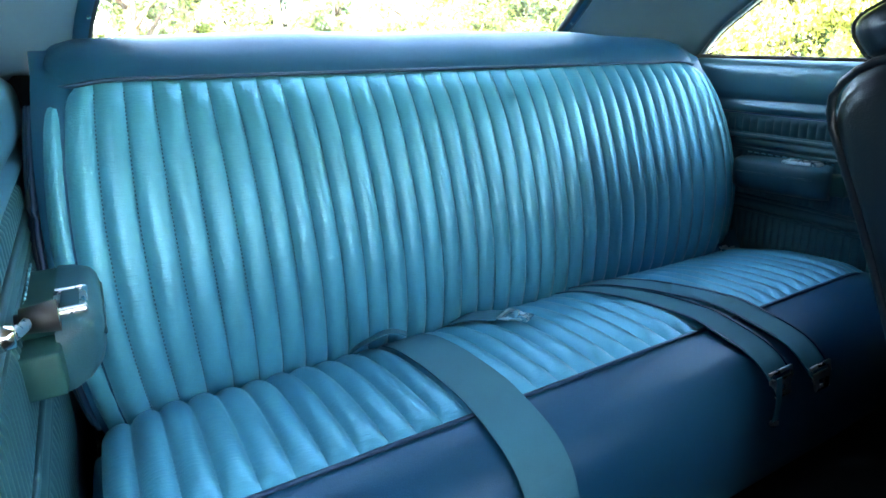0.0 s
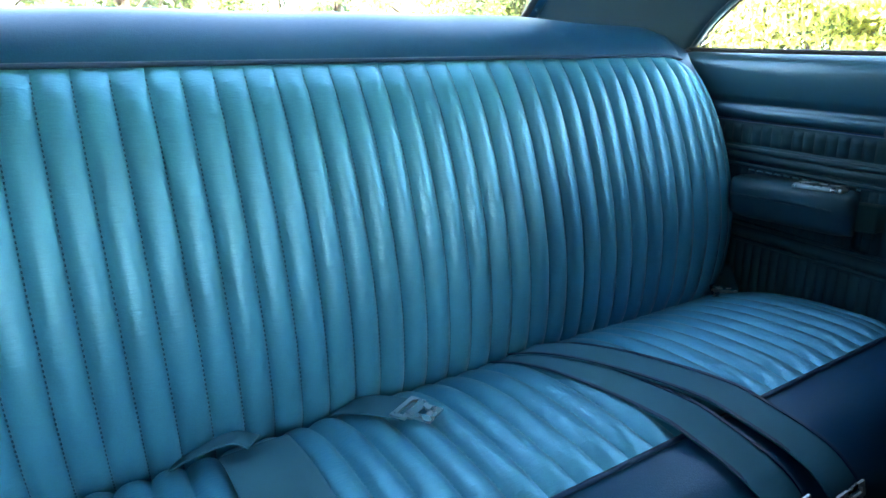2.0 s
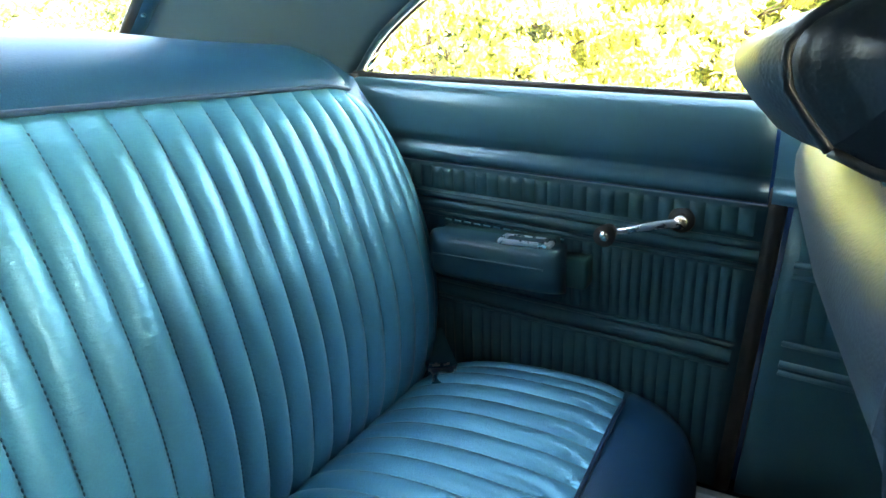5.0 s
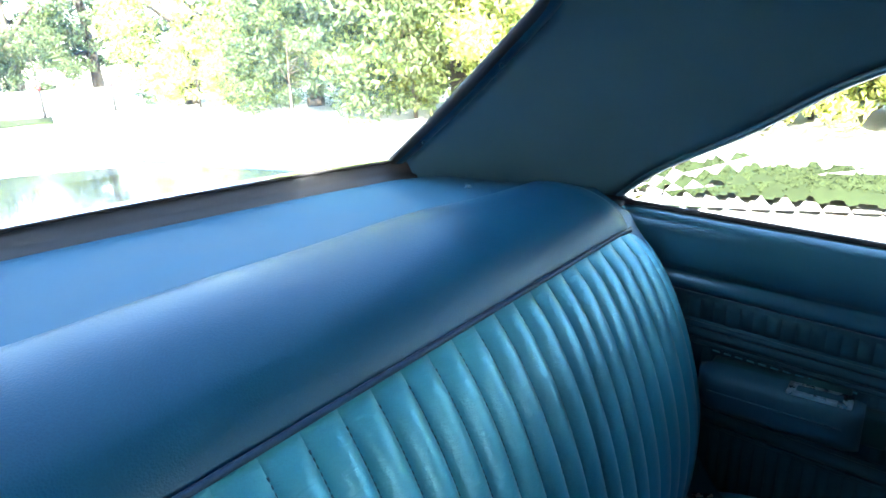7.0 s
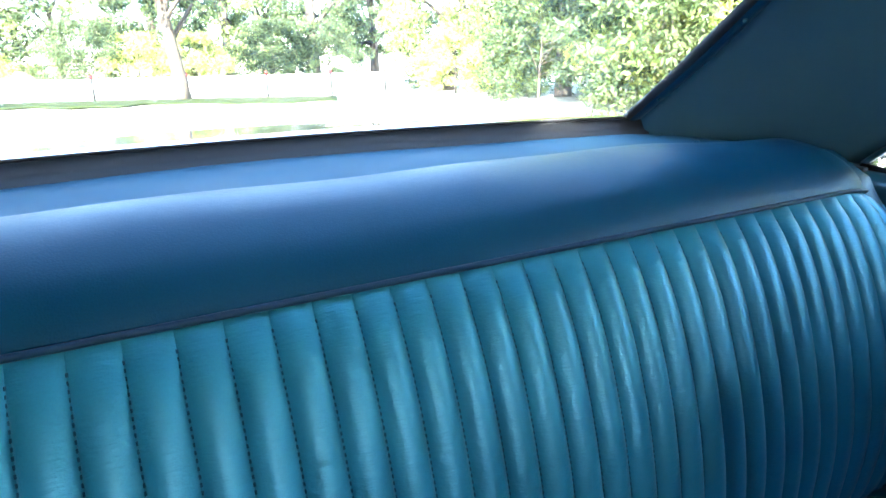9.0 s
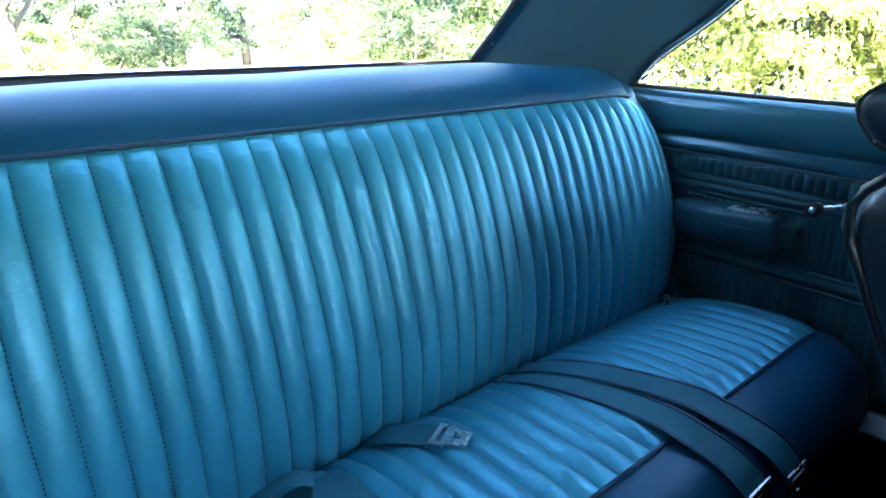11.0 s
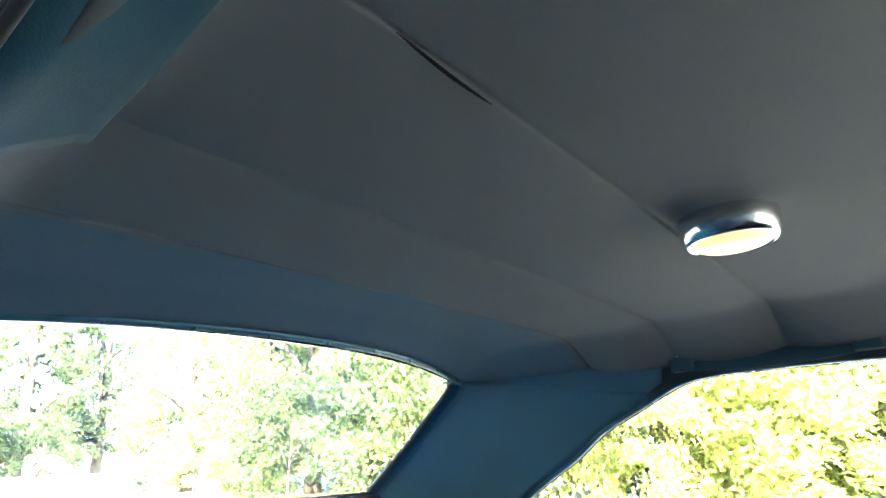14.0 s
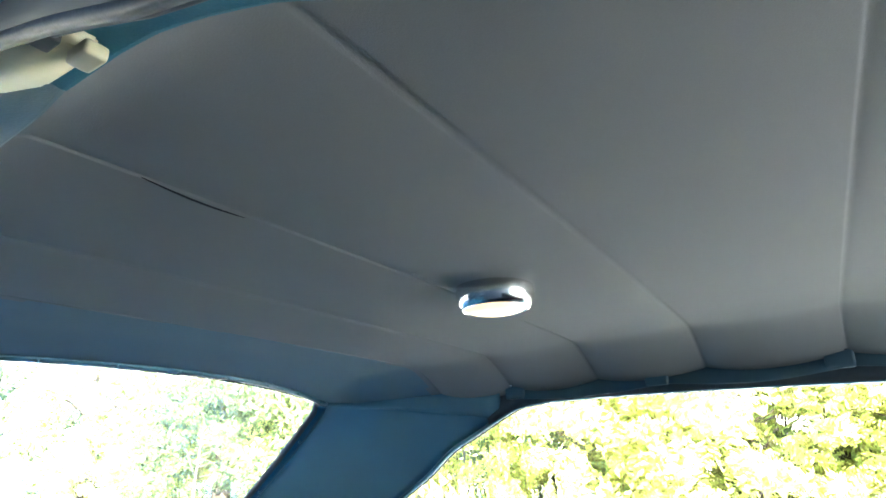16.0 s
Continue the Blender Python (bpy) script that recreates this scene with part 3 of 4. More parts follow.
    tube("armrest_crease", crease, 0.0016, ARM, arm)
    dash_y = np.linspace(L0 - 0.005, L1 + 0.01, 13)
    for a, b in zip(dash_y[:-1], dash_y[1:]):
        tube("stitch", [(sx * 0.688, a - 0.003, belt(0.724, a)), (sx * 0.688, b + 0.003, belt(0.724, b))], 0.0014, STITCH_PALE, arm, sides=5)
    # ashtray let into the top edge of the armrest
    bm = bmesh.new()
    yc = -0.116
    lo, hi = (sx * 0.663, yc - 0.038, 0.7085), (sx * 0.633, yc + 0.038, 0.7140)
    lo2, hi2 = [min(a, b) for a, b in zip(lo, hi)], [max(a, b) for a, b in zip(lo, hi)]
    part("ashtray", block(lo2, hi2, 0.002), STEEL, arm, "chrome ashtray lid", smooth=False)
    for dy in (-0.034, 0.034):
        lo2 = [min(sx * 0.662, sx * 0.634), yc + dy - 0.0025, 0.7142]
        hi2 = [max(sx * 0.662, sx * 0.634), yc + dy + 0.0025, 0.7160]
        part("ashtray_rib", block(lo2, hi2, 0.0006, 1), STEEL, arm, smooth=False)
    for xe in (0.636, 0.660):
        lo2 = [min(sx * (xe - 0.002), sx * (xe + 0.002)), yc - 0.0312, 0.7142]
        hi2 = [max(sx * (xe - 0.002), sx * (xe + 0.002)), yc + 0.0312, 0.7158]
        part("ashtray_rail", block(lo2, hi2, 0.0006, 1), STEEL, arm, smooth=False)
    lo2 = [min(sx * 0.656, sx * 0.640), yc - 0.027, 0.7142]
    hi2 = [max(sx * 0.656, sx * 0.640), yc + 0.027, 0.7150]
    part("ashtray_inset", block(lo2, hi2, 0.0004, 1), ARM, arm, smooth=False)
    # window crank
    base, knob = Vector((sx * 0.684, -0.305, 0.750)), Vector((sx * (0.662 if sx > 0 else 0.674), -0.222, 0.733))
    crank = part("window_crank", disc(bmesh.new(), base + Vector((sx * 0.003, 0, 0)), (-sx, 0, 0), 0.0165, 0.007, 24, 0.9), RUBBER, p, "window crank with a dark escutcheon")
    part("crank_hub", disc(bmesh.new(), base + Vector((-sx * 0.006, 0, 0)), (-sx, 0, 0), 0.0105, 0.014, 20, 0.75), CHROME, crank, "polished chrome hub")
    path = smooth_line([base + Vector((-sx * 0.010, 0, 0)), base.lerp(knob, 0.35) + Vector((-sx * 0.012, 0, 0.002)), base.lerp(knob, 0.75) + Vector((-sx * 0.006, 0, 0)), knob + Vector((sx * 0.004, 0, 0))], 12)
    tube("crank_arm", path, np.linspace(0.0058, 0.0038, 12), STEEL, crank, "tapered metal crank arm", flat=0.55, up=(1, 0, 0))
    part("crank_knob", disc(disc(bmesh.new(), knob + Vector((-sx * 0.010, 0, 0)), (-sx, 0, 0), 0.0105, 0.026, 20, 1.3), knob + Vector((sx * 0.001, 0, 0)), (-sx, 0, 0), 0.0065, 0.012, 16), RUBBER, crank, "black knob")
    part("knob_cap", disc(bmesh.new(), knob + Vector((-sx * 0.022, 0, 0)), (-sx, 0, 0), 0.0072, 0.003, 18, 0.8), CHROME, crank, "chrome knob cap")
    return p


for sx in (1, -1):
    trim_panel(sx)

# black rubber door seal and the closed far door
seal = [(0.697, -0.4085 + 0.055 * (0.80 - z), z) for z in np.linspace(0.795, 0.36, 14)]
tagged(tube("door_seal", seal, 0.0105, RUBBER, flat=0.8, up=(1, 0, 0)), "black worn rubber door seal", "door seal", kind="structure")
seal_l = [(-0.700, y, z) for _, y, z in seal]
tagged(tube("door_seal", seal_l, 0.0105, RUBBER, flat=0.8, up=(1, 0, 0)), "black worn rubber door seal", "door seal", kind="structure")

door = thing("door_1", "closed car door with a blue-green fluted vinyl panel", "car door", kind="structure", at=(0.71, -0.9, 0.24))


def door_y(z):
    return -0.424 + 0.055 * (0.80 - z)


sheet("board", [[(0.694, min(y, door_y(z)) if y > -0.5 else y, belt(z, y)) for z in (0.815, 0.7, 0.6, 0.5, 0.36)] for y in (-0.40, -0.44, -0.52, -0.8, -1.2, -1.6)], TRIM, door, thick=0.02)
prof = [(0.722, 0.926), (0.700, 0.9245), (0.694, 0.9225), (0.688, 0.917), (0.6835, 0.911), (0.680, 0.898), (0.679, 0.875), (0.681, 0.856), (0.6855, 0.8455), (0.691, 0.842), (0.6925, 0.837), (0.688, 0.832), (0.684, 0.826), (0.684, 0.818), (0.689, 0.8115), (0.697, 0.809)]
sheet("sill", [[(x, y, belt(z, y)) for x, z in prof] for y in np.linspace(-0.400, -1.6, 14)], PAINT_IN, door, "blue painted metal window sill", thick=0.004)
for z, r in ((0.742, 0.0045), (0.728, 0.0036), (0.640, 0.004), (0.612, 0.005), (0.600, 0.0035)):
    tube("bead", [(0.693, y, belt(z, y)) for y in np.linspace(-0.432, -1.5, 12)], r, TRIM, door)
for k in range(24):
    y0 = -0.436 - k * 0.0186
    for z0, z1 in ((0.748, 0.80), (0.646, 0.722)):
        rows = [[(0.6932 - 0.004 * max(0, 1 - (2 * u - 1) ** 2) ** 0.6 * min(1, 6 * v, 6 * (1 - v)) ** 0.5, y0 - 0.0186 * u, belt(z0 + (z1 - z0) * v, y0)) for v in np.linspace(0, 1, 6)] for u in np.linspace(0, 1, 5)]
        sheet("pleat", rows, TRIM, door, flip=False)

sill_plate = thing("sill_plate", "scuffed bright alloy door sill plate with a screw", "sill plate", at=(0.65, -0.39, 0.36))
part("plate", block((0.607, -0.47, 0.372), (0.655, -0.318, 0.379), 0.002), SILLM, sill_plate, smooth=False)
part("raised_lip", block((0.648, -0.42, 0.379), (0.662, -0.355, 0.390), 0.002), SILLM, sill_plate, smooth=False)
part("screw", disc(bmesh.new(), (0.637, -0.395, 0.380), (0, 0, 1), 0.005, 0.003, 12, 0.8), STEEL, sill_plate)
solid("door_sill", (0.60, -1.6, 0.22), (0.72, -0.30, 0.372), CARPET, "dark carpet edge along the door sill", "sill")

# ---------------------------------------------------------------- rear bench seat
seat = thing("rear_bench_seat", "blue vinyl bench seat with narrow stitched pleats and navy top roll", "bench seat", at=(0, -0.05, 0.22))
BACK = smooth_line([(0.072, 0.435), (0.050, 0.478), (0.034, 0.530), (0.032, 0.630), (0.052, 0.735), (0.084, 0.828), (0.116, 0.888), (0.140, 0.9215)], 44)
BACK_T = np.gradient(BACK, axis=0)
BACK_T /= np.linalg.norm(BACK_T, axis=1, keepdims=True)
BACK_N = np.stack([-BACK_T[:, 1], BACK_T[:, 0]], 1)     # towards the cabin


def back_point(x, k, lift):
    """A point of the backrest face; k: step from the crease to the piping."""
    s = k / (len(BACK) - 1)
    a = abs(x)
    wide = 0.022 * math.sin(math.pi * min(1, s * 1.02)) * float(ease(a, 0.40, 0.64))
    turn = 0.020 * float(ease(a, 0.585, 0.66)) ** 1.3
    droop = 0.009 * float(ease(a, 0.56, 0.64)) * s ** 6
    y, z = BACK[k] + BACK_N[k] * lift
    return (x + math.copysign(wide, x), y + turn, z - droop)


rng = random.Random(4)


def back_pleat(parent, xa, xb):
    rows = []
    n = len(BACK)
    fat = 0.0098 * (0.98 + 0.04 * rng.random())
    lean = rng.uniform(-0.02, 0.02)
    for u in 0.5 - 0.5 * np.cos(np.linspace(0, math.pi, 13)):
        row = []
        puff = max(0.0, 1 - (2 * u - 1) ** 2) ** 0.80 * (1 + lean * (2 * u - 1))
        for k in range(n):
            s = k / (n - 1)
            end = min(1.0, ((1 - s) / 0.085) ** 0.7) if s > 0.9 else 1.0
            end *= min(1.0, (s / 0.06) ** 0.6 + 0.3)
            waver = 0.00012 * math.sin(s * 19 + xa * 70)
            row.append(back_point(xa + (xb - xa) * u, k, fat * puff * end + waver * puff))
        rows.append(row)
    sheet("pleat", rows, PLEAT, parent)


# backrest body: a closed shell behind the pleats
shell = []
for x in np.r_[-0.655, -0.648, np.linspace(-0.63, 0.63, 21), 0.648, 0.655]:
    k = 1 - float(ease(abs(x), 0.63, 0.662)) * 0.5
    ring = [(BACK[i][0] + 0.006 + 0.03 * (1 - k), BACK[i][1]) for i in range(0, 44, 3)] + [(0.16, 0.93), (0.22, 0.965), (0.30, 0.965), (0.34, 0.93), (0.30, 0.60), (0.24, 0.432), (0.085, 0.425)]
    wide = [0.020 * math.sin(math.pi * min(1, i / 14.7)) * float(ease(abs(x), 0.40, 0.64)) for i in range(15)] + [0] * 7
    shell.append([(x + math.copysign(w, x), y, z) for (y, z), w in zip(ring, wide)] + [(x, ring[0][0], ring[0][1])])
backrest = sheet("backrest", shell, NAVY, seat, "upright pleated vinyl backrest")
edges = [-0.6475] + SEAMS + [0.652]
for xa, xb in zip(edges[:-1], edges[1:]):
    back_pleat(backrest, xa, xb)

# top roll of smooth navy vinyl
ROLL = smooth_line([(0.140, 0.9205), (0.150, 0.941), (0.172, 0.966), (0.208, 0.986), (0.252, 0.9955), (0.292, 0.9945), (0.322, 0.986), (0.334, 0.972), (0.334, 0.955)], 30)
rows = []
for x in np.r_[-0.660, -0.657, -0.650, -0.640, -0.625, np.linspace(-0.60, 0.60, 49), 0.625, 0.640, 0.650, 0.657, 0.660]:
    t = min(1.0, max(0.0, (abs(x) - 0.595) / 0.065))
    k = math.sqrt(max(0.0, 1 - t ** 2.2))
    low = 0.012 * float(ease(abs(x), 0.30, 0.62))
    swell = 0.0012 * math.sin(x * 9.0) + 0.0008 * math.sin(x * 23 + 1)
    row = []
    for j, (y, z) in enumerate(ROLL):
        up = max(0.0, z - 0.915)
        yy = 0.235 + (y - 0.235) * (0.70 + 0.30 * k) + 0.014 * float(ease(abs(x), 0.585, 0.66))
        zz = 0.913 + up * (0.20 + 0.80 * k) - low * up / 0.08 + swell * min(1, up / 0.04)
        row.append((x, yy - 0.02 * x * max(0, (y - 0.25) / 0.08), zz))
    rows.append(row)
top_roll = sheet("top_roll", rows, NAVY, seat, "smooth navy vinyl top roll")
pip = [back_point(x, 43, 0.0032) for x in np.linspace(-0.646, 0.650, 60)]
tube("piping", pip, 0.0032, PIPING, seat, "dark navy piping", sides=7)
for sx in (-1, 1):
    for off, r in ((0.0, 0.0042), (0.010, 0.0042)):
        path = [Vector(back_point(sx * 0.655, k, -0.004)) + Vector((sx * (0.004 + off * 0.6), 0.008 + off * 1.6, 0)) for k in range(2, 44)]
        tube("side_piping", smooth_line(path[::3], 34), r, PIPING, seat, "dark piping down the backrest side", sides=7)

# stitching along every seam of the backrest
sv, sf = [], []


def add_stitch(a, b, nrm, r):
    a, b, nrm = Vector(a), Vector(b), Vector(nrm)
    d = (b - a).normalized()
    w = d.cross(nrm).normalized() * r
    o = len(sv)
    for p in (a, b):
        sv.extend([tuple(p - w), tuple(p + nrm * r), tuple(p + w)])
    sf.extend([[o, o + 1, o + 4, o + 3], [o + 1, o + 2, o + 5, o + 4], [o, o + 2, o + 1], [o + 3, o + 4, o + 5]])


for x in SEAMS:
    ln = np.array([back_point(x, k, 0.0008) for k in range(2, 43)])
    ln = smooth_line(ln[::4], 170)
    for k in range(0, 168, 2):
        add_stitch(ln[k], ln[k + 1], (0, -1, 0.2), 0.0013)
st = put("stitching", sv, sf, STITCH_DARK, backrest, "fine dark stitches in the seams", smooth=False)
st["kind"] = "stuff"

# cushion
CTOP = smooth_line([(0.078, 0.432), (0.050, 0.468), (0.018, 0.495), (-0.04, 0.518), (-0.11, 0.5290), (-0.18, 0.5305), (-0.232, 0.5275), (-0.2635, 0.5225)], 30)
CT = np.gradient(CTOP, axis=0)
CT /= np.linalg.norm(CT, axis=1, keepdims=True)
CN = np.stack([CT[:, 1], -CT[:, 0]], 1)
CFRONT = smooth_line([(-0.2615, 0.5215), (-0.284, 0.5185), (-0.313, 0.509), (-0.340, 0.489), (-0.356, 0.457), (-0.361, 0.415), (-0.358, 0.36), (-0.348, 0.30), (-0.328, 0.255), (-0.288, 0.235)], 30)


def end_fall(x):
    return 0.016 * float(ease(abs(x), 0.56, 0.665)) ** 1.5


shell = []
for x in np.r_[-0.668, -0.660, np.linspace(-0.64, 0.64, 21), 0.660, 0.668]:
    k = float(ease(abs(x), 0.635, 0.672))
    ring = [(y, z - 0.004 - end_fall(x) - 0.02 * k) for y, z in CTOP[::3]] + [(y + 0.03 * k + 0.004, z - end_fall(x)) for y, z in CFRONT[::3]] + [(0.0, 0.235), (0.10, 0.30), (0.085, 0.428)]
    shell.append([(x, y, z) for y, z in ring])
cushion = sheet("seat_cushion", shell, NAVY, seat, "deep bench cushion", flip=True)


def cushion_point(x, k, lift):
    y, z = CTOP[k] + CN[k] * lift
    swell = 0.003 * math.sin(x * 7.3 + 0.6)
    return (x, y, z - end_fall(x) + swell * math.sin(math.pi * k / 29))


c_edges = [-0.655] + SEAMS + [0.658]
for xa, xb in zip(c_edges[:-1], c_edges[1:]):
    fat = 0.0086 * (0.9 + 0.2 * rng.random())
    rows = []
    for u in np.linspace(0, 1, 8):
        puff = max(0.0, 1 - (2 * u - 1) ** 2) ** 0.75
        row = []
        for k in range(30):
            s = k / 29
            end = min(1.0, ((1 - s) / 0.10) ** 0.7) * min(1.0, 0.05 + s / 0.28)
            row.append(cushion_point(xa + (xb - xa) * u, k, fat * puff * end))
        rows.append(row)
    sheet("pleat", rows, PLEAT, cushion, flip=True)
sv, sf = [], []
for x in SEAMS:
    ln = smooth_line(np.array([cushion_point(x, k, 0.0008) for k in range(3, 29)])[::3], 90)
    for k in range(0, 88, 2):
        add_stitch(ln[k], ln[k + 1], (0, 0, 1), 0.0008)
st = put("stitching", sv, sf, STITCH_PALE, cushion, "pale stitches in the cushion seams", smooth=False)
st["kind"] = "stuff"
rows = []
for x in np.r_[-0.672, -0.669, -0.660, -0.645, np.linspace(-0.62, 0.62, 41), 0.645, 0.660, 0.669, 0.672]:
    t = min(1.0, max(0.0, (abs(x) - 0.60) / 0.073))
    k = math.sqrt(max(0.0, 1 - t ** 2.4))
    row = []
    for y, z in CFRONT:
        yy = -0.20 + (y + 0.20) * (0.70 + 0.30 * k)
        zz = 0.40 + (z - 0.40) * (0.86 + 0.14 * k) - 0.3 * end_fall(x)
        zz += 0.002 * math.sin(x * 11) * float(ease(-y, 0.26, 0.35))
        row.append((x, yy, zz))
    rows.append(row)
sheet("front_roll", rows, NAVY, cushion, "smooth navy vinyl cushion front", flip=True)
tube("piping", [(x, -0.2630, 0.5242 - end_fall(x)) for x in np.linspace(-0.655, 0.655, 50)], 0.0030, PIPING, cushion, "dark navy piping", sides=7)

# package shelf behind the seat
rows = []
for x in np.linspace(-0.655, 0.655, 41):
    y1 = glass_base_y(x) - 0.020
    rows.append([(x, 0.315 - 0.02 * x + (y1 - 0.315 + 0.02 * x) * v, 0.9665 + 0.0012 * math.sin(x * 8 + v * 3) - 0.006 * float(ease(abs(x), 0.55, 0.66))) for v in np.linspace(0, 1, 12)])
shelf = thing("package_shelf", "blue textured board shelf under the rear window", "shelf", kind="structure", at=(0, 0.5, 0.95))
sheet("shelf_board", rows, SHELFM, shelf, flip=True, thick=0.008)
for x in (-0.57, 0.57):
    part("shelf_button", disc(bmesh.new(), (x, 0.405, 0.9665), (0, 0, 1), 0.0065, 0.005, 14, 0.7), PAINT_IN, shelf, "small domed fastener")

# ---------------------------------------------------------------- seat belts
def over_seat(x0, x1, n, hang=0.30, lift=0.009, y_start=0.005):
    """A line from the crease over the cushion and down its front."""
    pts = []
    line = [tuple(p) for p in CTOP[8:]] + [tuple(p) for p in CFRONT[3:20]]
    line = [(y, z) for y, z in line if y < y_start]
    line = smooth_line(np.array(line)[::3], n)
    for i, (y, z) in enumerate(line):
        t = i / (n - 1)
        nrm_y, nrm_z = (0.0, 1.0) if y > -0.25 else (-min(1.0, (-0.25 - y) / 0.1), max(0.0, 1 - (-0.25 - y) / 0.1))
        pts.append((x0 + (x1 - x0) * t, y + nrm_y * lift, z + nrm_z * lift))
    return [p for p in pts if p[2] > hang]


def tongue(parent, at, along, across, w, name="latch_plate", length=0.045):
    """A flat steel latch plate with a slot and a folded loop for the webbing."""
    a, c = Vector(along).normalized(), Vector(across).normalized()
    nrm = a.cross(c).normalized()
    at = Vector(at)
    bm = bmesh.new()

    def bar(o, u0, u1, v0, v1, h=0.0014):
        vs = []
        for hh in (-h, h):
            for u, v in ((u0, v0), (u1, v0), (u1, v1), (u0, v1)):
                vs.append(bm.verts.new(at + a * u + c * v + nrm * (hh + o)))
        for f in ((0, 3, 2, 1), (4, 5, 6, 7), (0, 1, 5, 4), (1, 2, 6, 5), (2, 3, 7, 6), (3, 0, 4, 7)):
            bm.faces.new([vs[i] for i in f])
    bar(0, 0.0, 0.006, -w / 2, w / 2)
    bar(0, 0.014, 0.020, -w / 2, w / 2)
    bar(0, 0.006, 0.014, -w / 2, -w / 2 + 0.006)
    bar(0, 0.006, 0.014, w / 2 - 0.006, w / 2)
    bar(0, 0.020, 0.026, -0.4 * w, 0.4 * w)
    bar(0, 0.026, 0.036, -0.34 * w, -0.14 * w)
    bar(0, 0.026, 0.036, 0.14 * w, 0.34 * w)
    bar(0, 0.036, length, -0.34 * w, 0.34 * w)
    return part(name, bm, STEEL, parent, "bright steel latch plate", smooth=False)


WEBW = 0.074
b1 = thing("seat_belt", "teal lap belt lying over the cushion and hanging down its front", "seat belt", group="rear seat belts", at=(-0.25, 0.0, 0.52))
pa = over_seat(-0.240, -0.232, 70, hang=0.12, y_start=-0.015)
tail = [(pa[-1][0] + 0.012 * k, pa[-1][1] + 0.004 * k, pa[-1][2] - 0.035 * k) for k in range(1, 5)]
strap("webbing", pa + tail, (1, 0.05, 0), WEBW, WEB, b1)
fold = [(-0.322, 0.002, 0.512), (-0.308, -0.010, 0.526), (-0.292, -0.017, 0.534), (-0.274, -0.022, 0.541), (-0.258, -0.028, 0.543), (-0.242, -0.038, 0.538)]
strap("folded_end", smooth_line(fold, 24), (0.25, 1.0, -0.25), np.linspace(0.014, 0.048, 24), WEB, b1, "crumpled fold of webbing at the crease")
tongue(b1, (-0.20, -0.352, 0.295), (0.1, 0.0, -1), (1, 0, 0), 0.05)

b2 = thing("seat_belt", "short teal belt stub with steel buckle in the seat crease", "seat belt", group="rear seat belts", at=(-0.03, 0.0, 0.52))
stub = smooth_line([(-0.128, 0.040, 0.492), (-0.117, 0.012, 0.513), (-0.105, -0.022, 0.528), (-0.090, -0.056, 0.5365), (-0.078, -0.078, 0.540)], 20)
strap("webbing", stub, (0.88, 0.44, 0.0), 0.046, WEB, b2)
tongue(b2, (-0.084, -0.068, 0.5425), (0.47, -0.87, 0.02), (0.87, 0.47, 0), 0.044, "buckle", 0.048)

b3 = thing("seat_belt", "pair of teal lap belts over the cushion with hanging steel tongues", "seat belt", group="rear seat belts", at=(0.17, 0.0, 0.52))
for x0, x1, lift, lo in ((0.118, 0.222, 0.0115, 0.478), (0.150, 0.322, 0.0150, 0.462)):
    pp = over_seat(x0, x1, 70, hang=lo, lift=lift)
    strap("webbing", pp, (1, 0.10, 0), 0.058, WEB, b3, "worn teal webbing with dark bound edges")
    pth = np.array(pp)
    for e in (-0.029, 0.029):
        strap("bound_edge", pth + np.array((e * 0.93, 0, 0.0016)), (1, 0.10, 0), 0.005, PIPING, b3, "dark bound edge", thick=0.0016)
    tongue(b3, (pth[-1][0] + 0.002, pth[-1][1] - 0.002, pth[-1][2] + 0.006), (0.22, -0.1, -1), (1, 0, 0), 0.056)
strap("loose_end", smooth_line([(0.184, -0.368, 0.478), (0.187, -0.370, 0.440), (0.190, -0.366, 0.404)], 8), (1, 0, 0), 0.012, WEB, b3)
part("end_clip", block((0.183, -0.370, 0.397), (0.197, -0.362, 0.405), 0.001, 1), STEEL, b3, smooth=False)

b4 = thing("seat_belt", "short dark belt stub with steel buckle at the seat end", "seat belt", group="rear seat belts", at=(0.55, 0.0, 0.52))
stub = smooth_line([(0.668, 0.060, 0.530), (0.645, 0.036, 0.518), (0.622, 0.014, 0.511), (0.604, -0.002, 0.510)], 16)
strap("webbing", stub, (0.55, -0.8, 0.2), 0.045, WEB, b4)
tongue(b4, (0.616, 0.006, 0.5125), (-0.85, -0.45, -0.05), (0.45, -0.85, 0), 0.042, "buckle", 0.052)


b_far = thing("shoulder_belt", "blue-grey shoulder belt stowed in clips along the roof rail", "shoulder belt", group="stowed shoulder belts", at=(0.55, -0.6, 1.22))
ys = np.linspace(-0.30, -1.12, 46)
path = []
for y in ys:
    droop = 0.010 * math.sin(math.pi * min(1, max(0, (y + 0.30) / -0.31))) + 0.012 * math.sin(math.pi * min(1, max(0, (y + 0.63) / -0.29))) + 0.008 * math.sin(math.pi * min(1, max(0, (y + 0.92) / -0.20)))
    path.append((0.556 + 0.002 * math.sin(y * 30), y, 1.236 - droop))
strap("webbing", path, [(0.35, 0.10 * math.sin(y * 12), 1) for y in ys], 0.040, WEB_DARK, b_far, "blue-grey belt webbing")
strap("under_layer", [(x + 0.008, y, z + 0.012) for x, y, z in path], [(0.6, 0, 1)] * len(path), 0.034, WEB_DARK, b_far)
